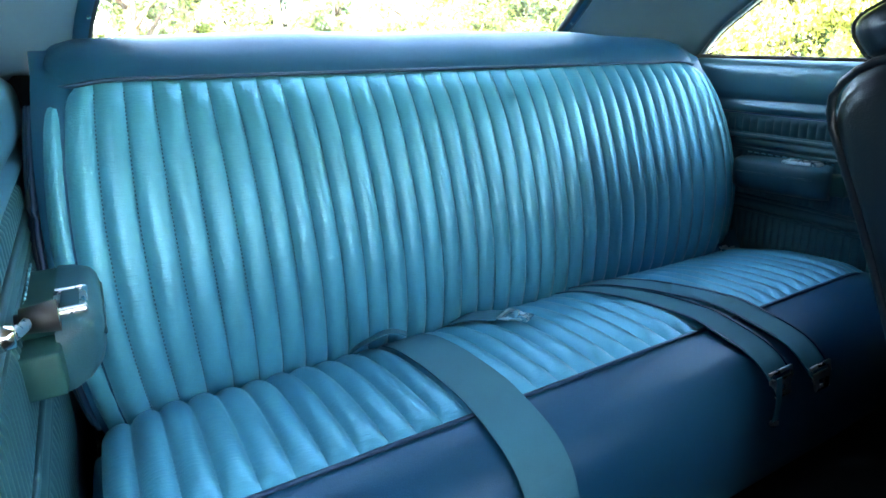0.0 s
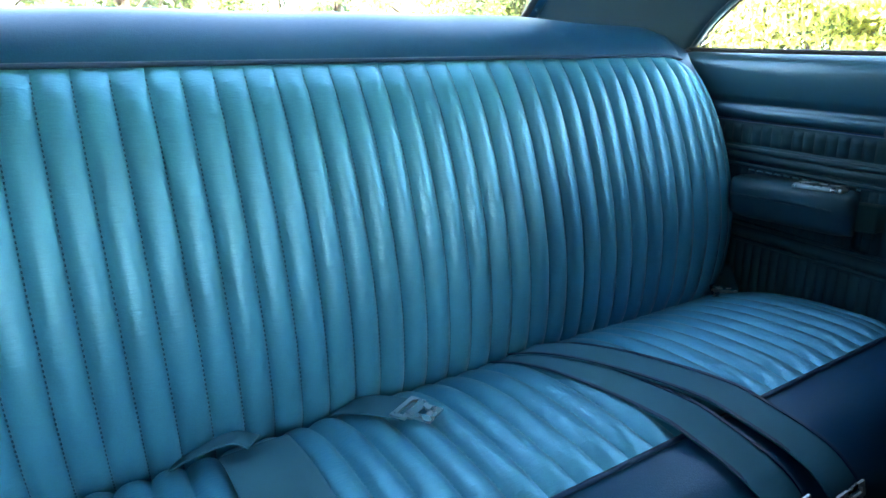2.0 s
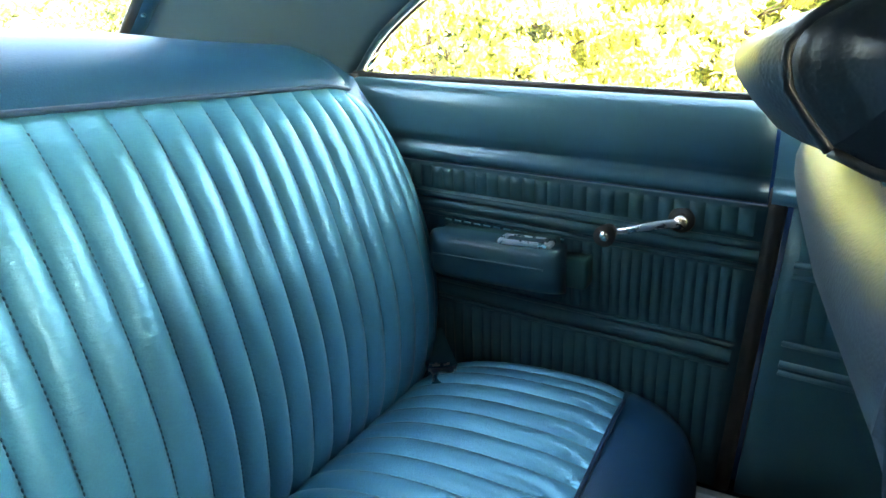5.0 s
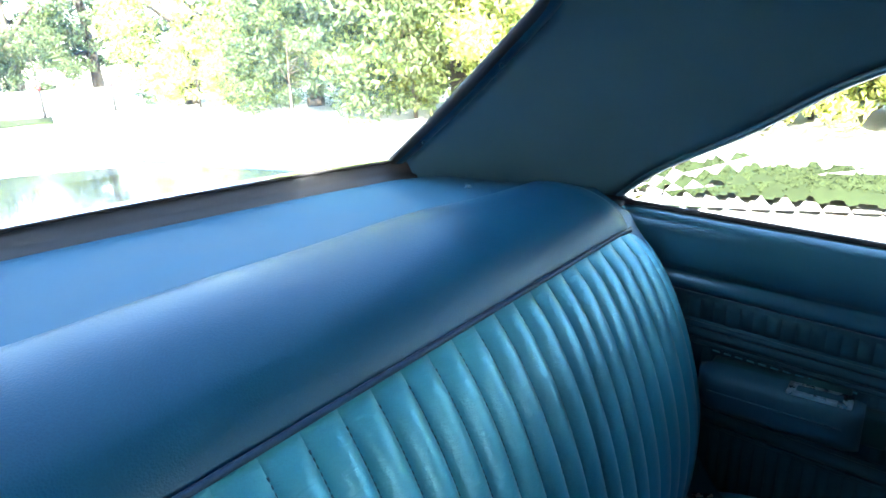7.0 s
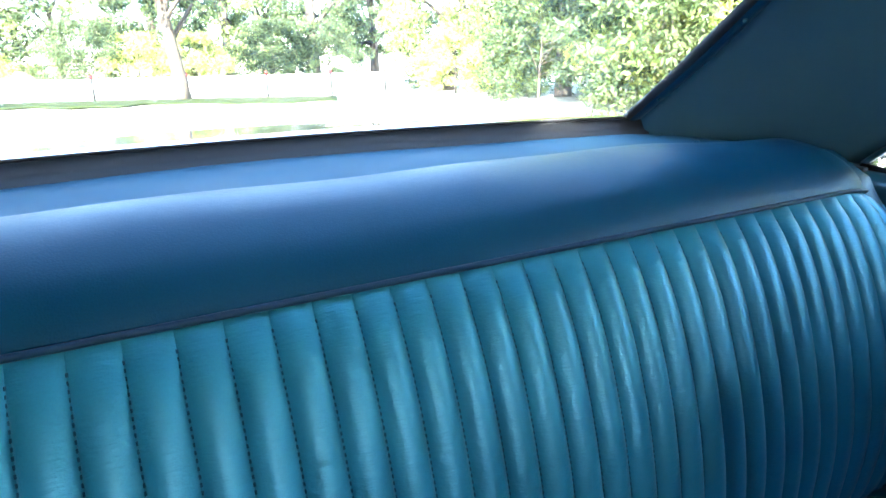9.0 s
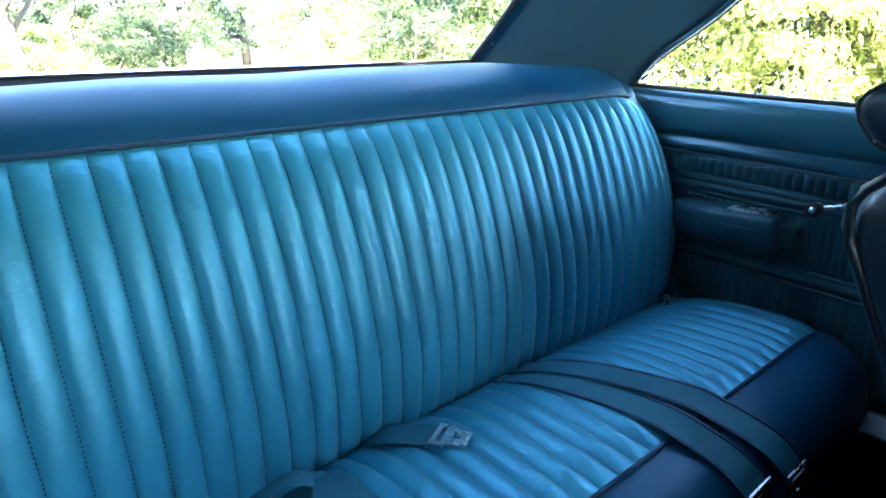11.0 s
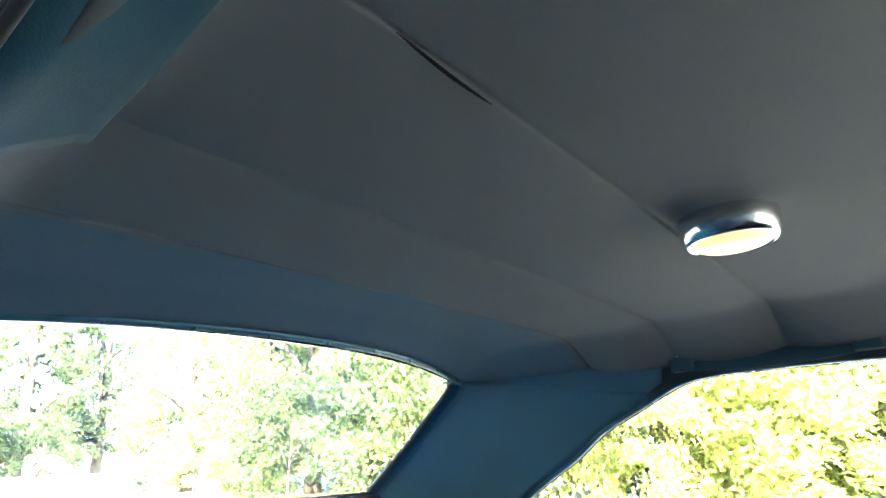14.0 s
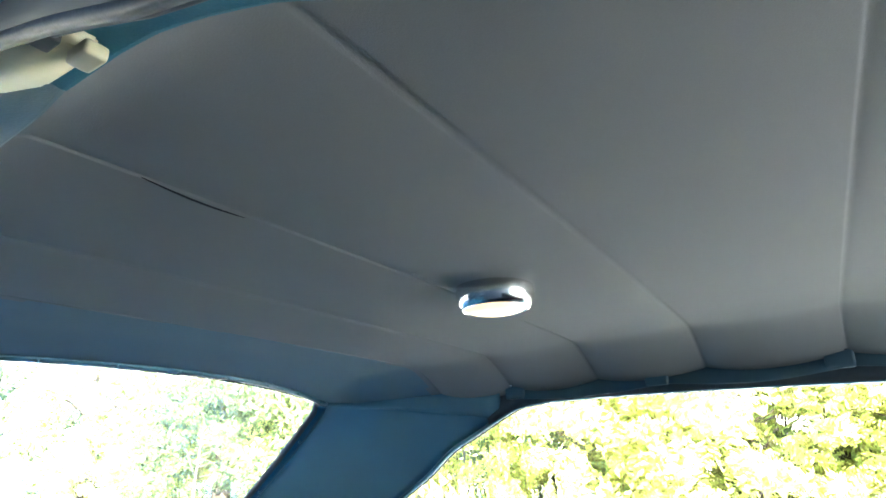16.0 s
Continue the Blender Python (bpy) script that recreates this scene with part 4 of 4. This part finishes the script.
for y in (-0.305, -0.605, -0.905):
    clip = part("clip", block((0.546, y - 0.022, 1.216), (0.575, y + 0.022, 1.246), 0.005), WEB_DARK, b_far, "blue plastic belt clip")
    part("clip_hook", block((0.543, y - 0.014, 1.2435), (0.563, y + 0.012, 1.2505), 0.002), STEEL, clip, smooth=False)

# vinyl strip that finishes the headliner along the open door
edge_y = np.linspace(-0.28, -1.15, 60)
edge_x = np.interp(-edge_y, (0.28, 0.40, 0.485, 0.56, 0.62, 0.68, 0.80, 1.15), (0.508, 0.517, 0.525, 0.535, 0.548, 0.556, 0.558, 0.558))
seal_z = np.interp(-edge_y, (0.28, 0.40, 0.48, 0.56, 0.61, 0.66, 0.70, 0.74, 0.80, 1.15), (1.202, 1.222, 1.238, 1.248, 1.244, 1.236, 1.224, 1.209, 1.194, 1.176))
seal_x = np.interp(-edge_y, (0.28, 0.40, 0.56), (0.605, 0.593, 0.587))
strip_z = np.interp(-edge_y, (0.28, 0.40, 0.58, 0.65, 0.80, 1.15), (1.211, 1.232, 1.254, 1.264, 1.282, 1.286))
cover, infill, flange = [], [], []
for y, x, sx_, sz, tz in zip(edge_y, edge_x, seal_x, seal_z, strip_z):
    z0 = roof_z(-x, y) + sag(-x, y) - 0.0075
    zo = max(sz, min(z0 - 0.004, sz + 0.02))
    cover.append([(-x, y, z0 + 0.003), (-x - 0.002, y, z0), (-x - 0.010, y, z0 - 0.002), (-x - 0.6 * (sx_ - x), y, z0 * 0.5 + zo * 0.5 - 0.001), (-sx_ + 0.005, y, zo), (-sx_ - 0.001, y, zo + 0.008)])
    infill.append([(-sx_, y, sz), (-sx_ - 0.001, y, 0.5 * sz + 0.5 * tz + 0.004), (-sx_ - 0.003, y, tz + 0.001)])
    flange.append([(-sx_ - 0.003, y, tz), (-sx_ - 0.012, y, tz + 0.016), (-0.640, y, 1.322), (-0.656, y, 1.338)])
tagged(sheet("roof_trim", cover, EDGE_VINYL, thick=0.004), "blue vinyl strip along the headliner edge", "roof trim", kind="structure")
tagged(sheet("roof_edge", infill, RAIL, thick=0.003), "black sealing channel over the open door", "roof edge", kind="structure")
tagged(sheet("roof_flange", flange, NAVY, thick=0.004), "dark blue outer roof flange over the door", "roof flange", kind="structure")
tagged(tube("edge_strip", [(-a - 0.002, y, z) for a, y, z in zip(seal_x, edge_y, strip_z)], 0.0026, CREAM), "pale strip along the outer roof edge", "edge strip", kind="structure")

# the other belt, drooping forward of its cream clip
b_near = thing("shoulder_belt", "teal shoulder belt drooping from a cream clip at the open door", "shoulder belt", group="stowed shoulder belts", at=(-0.58, -0.66, 1.25))
ys = np.linspace(-0.640, -1.12, 40)
path = [(-float(np.interp(-y, (0.64, 0.70, 0.75, 0.80, 0.90, 1.12), (0.576, 0.578, 0.574, 0.572, 0.576, 0.584))), y,
         float(np.interp(-y, (0.64, 0.68, 0.72, 0.75, 0.80, 0.87, 1.0, 1.12), (1.246, 1.244, 1.237, 1.228, 1.204, 1.176, 1.160, 1.165)))) for y in ys]
strap("webbing", path, [(-0.9, 0.06 * math.sin(y * 12), 0.25 * math.sin(y * 9)) for y in ys], 0.040, WEB, b_near, "teal belt webbing")
strap("folded_layer", [(x - 0.004, y + 0.006, z + 0.006) for x, y, z in path[2:30]], [(-0.9, 0.05, 0.1)] * 28, 0.036, WEB_DARK, b_near)
bmc = bmesh.new()
outline = [(-0.5885, -0.606), (-0.573, -0.634), (-0.566, -0.648), (-0.5655, -0.680), (-0.577, -0.678), (-0.587, -0.658), (-0.590, -0.634)]
low = [bmc.verts.new((x, y, 1.2350)) for x, y in outline]
top = [bmc.verts.new((x, y, 1.246)) for x, y in outline]
bmc.faces.new(low)
bmc.faces.new(top[::-1])
for i in range(len(outline)):
    k = (i + 1) % len(outline)
    bmc.faces.new((low[i], top[i], top[k], low[k]))
bmesh.ops.bevel(bmc, geom=bmc.edges[:], offset=0.0015, segments=2, affect="EDGES")
bmesh.ops.recalc_face_normals(bmc, faces=bmc.faces[:])
clip = part("clip", bmc, CREAM, b_near, "cream plastic belt clip")
part("clip_lip", block((-0.5725, -0.686, 1.2305), (-0.5645, -0.674, 1.2360), 0.0015), CREAM, clip, "pale lip of the clip")
part("clip_slot", block((-0.589, -0.684, 1.2300), (-0.578, -0.675, 1.2350), 0.001), RUBBER, clip)
open_seal = [(-a, y, z) for a, y, z in zip(seal_x, edge_y, seal_z)]
tagged(tube("roof_seal", open_seal, 0.0030, RUBBER), "black rubber seal round the open door", "door seal", kind="structure")
tagged(tube("inner_seal", [(x + 0.006, y, z + 0.003) for x, y, z in open_seal if y < -0.62], 0.0014, RAIL), "grey rubber lip of the door seal", "door seal", kind="structure")

# ---------------------------------------------------------------- dome lamp
DC = Vector((-0.006, -0.546, 1.305))
lamp = thing("dome_lamp", "round chrome dome lamp with a lit white lens", "ceiling lamp", at=DC)
ring = []
for g in np.linspace(0, 2 * math.pi, 40, endpoint=False):
    ring.append([(DC.x + r * math.cos(g), DC.y + r * math.sin(g), DC.z + z) for r, z in ((0.0470, 0.006), (0.0482, -0.003), (0.0486, -0.012), (0.0478, -0.020), (0.0455, -0.027), (0.0425, -0.0315), (0.0405, -0.0325), (0.0395, -0.029), (0.0390, -0.012))])
sheet("bezel", ring, CHROME, lamp, "polished chrome bezel", wrap=True)
lens = []
for g in np.linspace(0, 2 * math.pi, 40, endpoint=False):
    lens.append([(DC.x + r * math.cos(g), DC.y + r * math.sin(g), DC.z + z) for r, z in ((0.0403, -0.0300), (0.034, -0.0335), (0.024, -0.0360), (0.012, -0.0373), (0.0005, -0.0377))])
sheet("lens", lens, LENS, lamp, "glowing white lens", wrap=True)

# ---------------------------------------------------------------- front seat with head restraint
fs = thing("front_seat", "dark blue vinyl bucket seat back with piped edges", "car seat", at=(0.42, -0.55, 0.22))


def lump(cx, cy, cz, hx_, hy, hz, e1=0.55, e2=0.55, nu=36, nv=20, lean=0.0, taper=0.0, crown=0.0):
    """A cushion with rounded edges (superellipsoid) that leans and tapers downwards."""
    rows = []
    for v in np.linspace(-math.pi / 2, math.pi / 2, nv):
        row = []
        for u in np.linspace(0, 2 * math.pi, nu + 1):
            f = lambda q, e: math.copysign(abs(q) ** e, q)
            x, y, z = f(math.cos(v), e1) * f(math.cos(u), e2), f(math.cos(v), e1) * f(math.sin(u), e2), f(math.sin(v), e1)
            sc = 1 - taper * (1 - z) / 2
            row.append((cx + x * hx_ * sc, cy + y * hy + lean * z * hz, cz + z * hz - crown * x * x * max(0, z)))
        rows.append(row)
    return rows


def upright(name, loop, x0, x1, r, mat, parent, label="", bulge=0.004, belly=()):
    """A padded solid: a side profile in y and z drawn across the car with rounded side edges."""
    loop = smooth_line(np.array(loop + loop[:1], float), 65)[:-1]
    c = loop.mean(axis=0)
    size = np.linalg.norm(loop - c, axis=1).mean()
    rows = []
    for x, inset in ((x0 - bulge, 0.97), (x0 - bulge, 0.6), (x0 - 0.4 * bulge, 2.2 * r / size), (x0 + 0.06 * r, r / size), (x0 + 0.3 * r, 0.45 * r / size), (x0 + r, 0.0)) + (tuple((x, 0.0) for x, _ in belly) or ((0.5 * (x0 + x1), -0.06 * r / size),)) + (
                     (x1 - r, 0.0), (x1 - 0.3 * r, 0.45 * r / size), (x1 - 0.06 * r, r / size), (x1 + bulge, 0.6), (x1 + bulge, 0.97)):
        q = c + (loop - c) * (1 - inset)
        for bx, swell in belly:
            if bx == x:
                # the rear face swells backwards
                q = np.array([(a + swell * float(ease(a - c[0] - 0.407 * (h - c[1]), 0.0, 0.06)) * float(ease(h, 0.40, 0.84)), h) for a, h in q])
        rows.append([(x, a, h) for a, h in q] + [(x, q[0][0], q[0][1])])
    return sheet(name, rows, mat, parent, label)


SIDE = [(-0.605, 0.36), (-0.566, 0.501), (-0.522, 0.630), (-0.477, 0.746), (-0.445, 0.82), (-0.431, 0.857), (-0.436, 0.884), (-0.455, 0.902), (-0.486, 0.912), (-0.520, 0.902), (-0.560, 0.838),
        (-0.60, 0.74), (-0.66, 0.58), (-0.72, 0.40), (-0.69, 0.345)]
upright("seat_back", SIDE, 0.088, 0.665, 0.020, SEAT_DARK, fs, "smooth dark vinyl seat back", belly=((0.15, 0.006), (0.20, 0.011), (0.27, 0.016), (0.36, 0.019), (0.46, 0.020), (0.55, 0.018), (0.60, 0.013), (0.63, 0.007)))
rim = smooth_line(np.array(SIDE[:-2], float), 60)
tube("piping", [(0.0925, y, z) for y, z in rim], 0.0048, SEAT_DARK, fs, "black piping round the side panel", sides=8)
tube("piping", [(0.660, y, z) for y, z in rim], 0.0048, SEAT_DARK, fs, "black piping round the side panel", sides=8)
sheet("seat_base", lump(0.415, -0.86, 0.36, 0.25, 0.25, 0.10, 0.4, 0.4), SEAT_DARK, fs)
HEAD = [(-0.414, 0.914), (-0.399, 0.935), (-0.396, 0.951), (-0.405, 0.963), (-0.436, 0.978), (-0.467, 0.988), (-0.480, 0.976), (-0.491, 0.953), (-0.486, 0.936), (-0.460, 0.917), (-0.437, 0.905)]
hr = upright("head_restraint", HEAD, 0.185, 0.500, 0.012, SEAT_DARK, fs, "dark vinyl head restraint", bulge=0.003, belly=((0.21, 0.010), (0.26, 0.022), (0.34, 0.030), (0.42, 0.022), (0.47, 0.010)))
tube("restraint_seam", [(0.188, y, z) for y, z in smooth_line(np.array(HEAD + HEAD[:1], float), 50)], 0.0022, SEAT_DARK, hr, sides=6)
for x in (0.235, 0.440):
    tube("post", [(x, -0.436, 0.912), (x, -0.448, 0.880)], 0.005, CHROME, hr, "chrome post")

# ---------------------------------------------------------------- outside: fence, trees, verge
fence = thing("fence", "long white board fence with red-topped posts", "fence", at=(2.0, 34.0, 0.0))
fv = [(-26, 36.5), (-16, 35.6), (-8, 34.6), (-1.5, 33.1), (2.5, 30.9), (5.7, 28.6), (8.1, 26.5), (11.6, 28.6)]
for (xa, ya), (xb, yb) in zip(fv[:-1], fv[1:]):
    for z0, z1 in ((0.14, 0.42), (0.432, 0.73), (0.742, 1.03)):
        d = Vector((xb - xa, yb - ya, 0)).normalized()
        nn = Vector((-d.y, d.x, 0)) * 0.02
        bm = bmesh.new()
        vs = []
        for h in (-1, 1):
            for q, z in (((xa, ya), z0), ((xb, yb), z0), ((xb, yb), z1), ((xa, ya), z1)):
                vs.append(bm.verts.new(Vector((q[0], q[1], z)) + nn * h))
        for f in ((0, 3, 2, 1), (4, 5, 6, 7), (0, 1, 5, 4), (1, 2, 6, 5), (2, 3, 7, 6), (3, 0, 4, 7)):
            bm.faces.new([vs[i] for i in f])
        part("board", bm, FENCE, fence, smooth=False)
for x, y in fv:
    post = tube("post", [(x, y - 0.1, 0), (x, y - 0.1, 1.05)], 0.055, POST, fence, sides=8)
    tube("post_cap", [(x, y - 0.1, 1.05), (x, y - 0.1, 1.22)], 0.075, RED, post, "red painted post top", sides=8)


def leaves(seed, spread, count, size, base_z, height, mat_ratio=0.5, shape=1.0):
    """Clumps of small bent leaves in an uneven crown."""
    r = np.random.RandomState(seed)
    clumps = []
    n_cl = max(14, count // 130)
    for _ in range(n_cl):
        g = r.uniform(0, 2 * math.pi)
        h = r.uniform(0, 1) ** 0.9
        rad = spread * (0.35 + 0.65 * math.sin(math.pi * min(1, 0.12 + 0.86 * h)) ** 0.7) * math.sqrt(r.uniform(0.15, 1))
        clumps.append((rad * math.cos(g), rad * math.sin(g), base_z + h * height, r.uniform(0.22, 0.5) * spread * 0.55))
    verts, faces = [], []
    for _ in range(count):
        cx_, cy_, cz_, cr = clumps[r.randint(n_cl)]
        d = r.normal(size=3)
        d /= np.linalg.norm(d)
        p = np.array((cx_, cy_, cz_)) + d * cr * r.uniform(0.25, 1.0) ** 0.5 * np.array((1, 1, 0.75))
        if p[2] < 0.05:
            continue
        a = r.normal(size=3)
        a[2] -= 0.3
        a /= np.linalg.norm(a)
        b = np.cross(a, d + 0.4 * r.normal(size=3))
        b /= max(np.linalg.norm(b), 1e-6)
        s = size * r.uniform(0.6, 1.35)
        nrm = np.cross(a, b)
        o = len(verts)
        verts += [p - a * s, p + b * s * 0.42 + nrm * s * 0.12, p + a * s, p - b * s * 0.42 + nrm * s * 0.12]
        faces += [[o, o + 1, o + 2], [o, o + 2, o + 3]]
    return verts, faces, clumps


def tree(seed, spread, height, trunk_h, count, size, mat, label, category="tree", lean=(0, 0)):
    t = thing("tree" if trunk_h > 0.6 else "bush", label, category, group="trees and bushes beyond the car")
    r = random.Random(seed)
    v, f, clumps = leaves(seed, spread, count, size, trunk_h, height - trunk_h)
    top = trunk_h + (height - trunk_h) * 0.7
    path = smooth_line([(0, 0, -0.1), (lean[0] * 0.3 + r.uniform(-.05, .05), lean[1] * 0.3, top * 0.35), (lean[0] * 0.7, lean[1] * 0.7 + r.uniform(-.1, .1), top * 0.7), (lean[0], lean[1], top)], 10)
    base = 0.035 * height if trunk_h > 0.6 else 0.05
    trunk = tube("trunk", path, np.linspace(base, base * 0.3, 10), BARK, t, sides=8)
    for k in range(9):
        c = clumps[k * len(clumps) // 9]
        st_ = Vector(path[min(9, 3 + k % 6)])
        e = Vector(c[:3])
        midp = st_.lerp(e, 0.5) + Vector((r.uniform(-.2, .2), r.uniform(-.2, .2), 0.15)) * spread * 0.3
        tube("limb", smooth_line([st_, midp, e], 6), np.linspace(base * 0.4, base * 0.10, 6), BARK, trunk, sides=5)
    put("crown", v, f, mat, t, smooth=False)
    return t


protos = [
    tree(11, 3.8, 11.0, 1.0, 20000, 0.115, LEAF_A, "broad leafy tree in bright sun"),
    tree(12, 3.3, 9.0, 0.7, 20000, 0.10, LEAF_A, "dense light green tree in bright sun"),
    tree(13, 3.8, 13.0, 1.6, 19000, 0.14, LEAF_B, "tall darker green tree"),
    tree(14, 2.0, 3.2, 0.15, 13000, 0.07, LEAF_C, "dense lime green bush on the verge", "bush"),
    tree(15, 2.4, 4.0, 0.2, 13000, 0.075, LEAF_B, "dark green bush on the verge", "bush"),
]
PLACES = [
    # beyond the far side of the car
    (3, 10.2, 3.0, 0), (3, 10.4, 0.2, 80), (3, 10.6, -2.4, 160), (3, 11.0, -5.0, 300), (3, 10.3, 5.6, 210), (3, 11.4, 1.6, 35), (3, 11.6, -1.1, 250), (4, 12.2, 4.3, 120), (3, 11.8, -3.7, 190),
    (4, 12.6, -0.2, 15), (3, 12.6, -6.8, 60), (3, 11.9, 6.9, 330), (3, 13.4, 2.7, 100), (3, 13.6, -2.6, 220),
    # behind the car, to the right of the fence
    (1, 11.8, 9.0, 33), (4, 10.5, 9.4, 140), (3, 12.0, 11.8, 200), (0, 15.0, 13.5, 75), (1, 14.5, 18.0, 190), (4, 12.0, 16.2, 20), (3, 13.2, 20.0, 250), (2, 19.0, 20.0, 300),
    (0, 16.5, 24.0, 10), (1, 15.5, 29.0, 60), (3, 14.0, 25.5, 120), (0, 21.0, 30.0, 210), (4, 15.8, 31.0, 15), (2, 24.0, 14.0, 100),
    # behind the fence
    (2, 12.5, 44.0, 0), (0, 7.0, 47.0, 90), (2, 2.0, 43.5, 200), (1, -3.5, 46.0, 310), (2, -8.0, 44.0, 40), (0, -14.0, 48.0, 150), (2, -21.0, 46.0, 260), (2, 18.0, 46.0, 80), (4, 8.5, 39.5, 10),
    (3, 4.0, 39.8, 40), (4, -2.0, 40.2, 170), (3, -7.0, 40.0, 220), (1, 10.5, 50.0, 130), (2, -29.0, 48.0, 20), (4, 11.8, 38.5, 75), (3, 0.8, 40.0, 275), (4, -11, 40.5, 85), (3, -16, 40.8, 5),
    # beside the near side and ahead, closing the view all round
    (1, -16.0, 6.0, 0), (0, -18.0, -4.0, 90), (1, -17.0, 16.0, 60), (0, -12.0, -24.0, 150), (1, 4.0, -28.0, 20), (0, 14.0, -22.0, 290), (2, -20.0, 28.0, 10),
]
used = set()
for kind_, x, y, rot in PLACES:
    m = pose(x, y, 0, 0, 0, rot)
    if kind_ in used:
        c = copy_thing(protos[kind_], m)
        k = 0.85 + 0.3 * ((x * 7.13 + y * 3.7) % 1)
        c.scale = (k, k, k * (0.92 + 0.16 * ((x * 3.1) % 1)))
    else:
        used.add(kind_)
        protos[kind_].matrix_basis = m
# a lone trunk in front of the fence
lone = tree(21, 3.6, 9.5, 3.6, 5200, 0.16, LEAF_B, "tree with a bare leaning trunk before the fence", lean=(-0.8, 0.2))
lone.matrix_basis = pose(2.2, 29.6, 0, 0, 0, 30)

# grass verge beside the car and before the fence
gr = np.random.RandomState(7)
gv, gf = [], []
for _ in range(5200):
    if gr.rand() < 0.55:
        p = np.array((gr.uniform(5.25, 6.25), gr.uniform(-4, 3.2), 0.06))
    else:
        x, v = gr.uniform(-10, 8), gr.uniform(0.80, 0.985)
        p = np.array((x * v, v * np.interp(x, [q[0] for q in fv], [q[1] for q in fv]), 0.07))
    for _k in range(2):
        a = gr.uniform(0, 2 * math.pi)
        h = gr.uniform(0.015, 0.035)
        w = np.array((math.cos(a), math.sin(a), 0)) * 0.008
        tip = np.array((gr.normal() * 0.04, gr.normal() * 0.04, h))
        o = len(gv)
        gv += [p - w, p + w, p + tip]
        gf.append([o, o + 1, o + 2])
grass = tagged(put("grass", gv, gf, GRASS, smooth=False), "short sunlit grass along the verge", "grass", kind="stuff")
patch = [[(5.0 + 1.5 * u + 0.2 * math.sin(7 * v), -6 + 9.5 * v, 0.050 + 0.004 * math.sin(9 * v + 4 * u))
          for v in np.linspace(0, 1, 60)] for u in np.linspace(0, 1, 8)]
tagged(sheet("verge", patch, GRASS, flip=True), "strip of short green grass", "verge", kind="structure")
strip = []
for x in np.linspace(-26, 8.4, 70):
    y = float(np.interp(x, [q[0] for q in fv], [q[1] for q in fv]))
    near = 0.80 + 0.03 * math.sin(x * 0.9) + 0.015 * math.sin(x * 2.7)
    strip.append([(x * v, y * v, 0.06 + 0.01 * math.sin(4 * x + 30 * v)) for v in np.linspace(near, 0.992, 7)])
tagged(sheet("verge", strip, GRASS, flip=True, thick=0.05), "strip of dry grass along the fence", "verge", kind="structure")
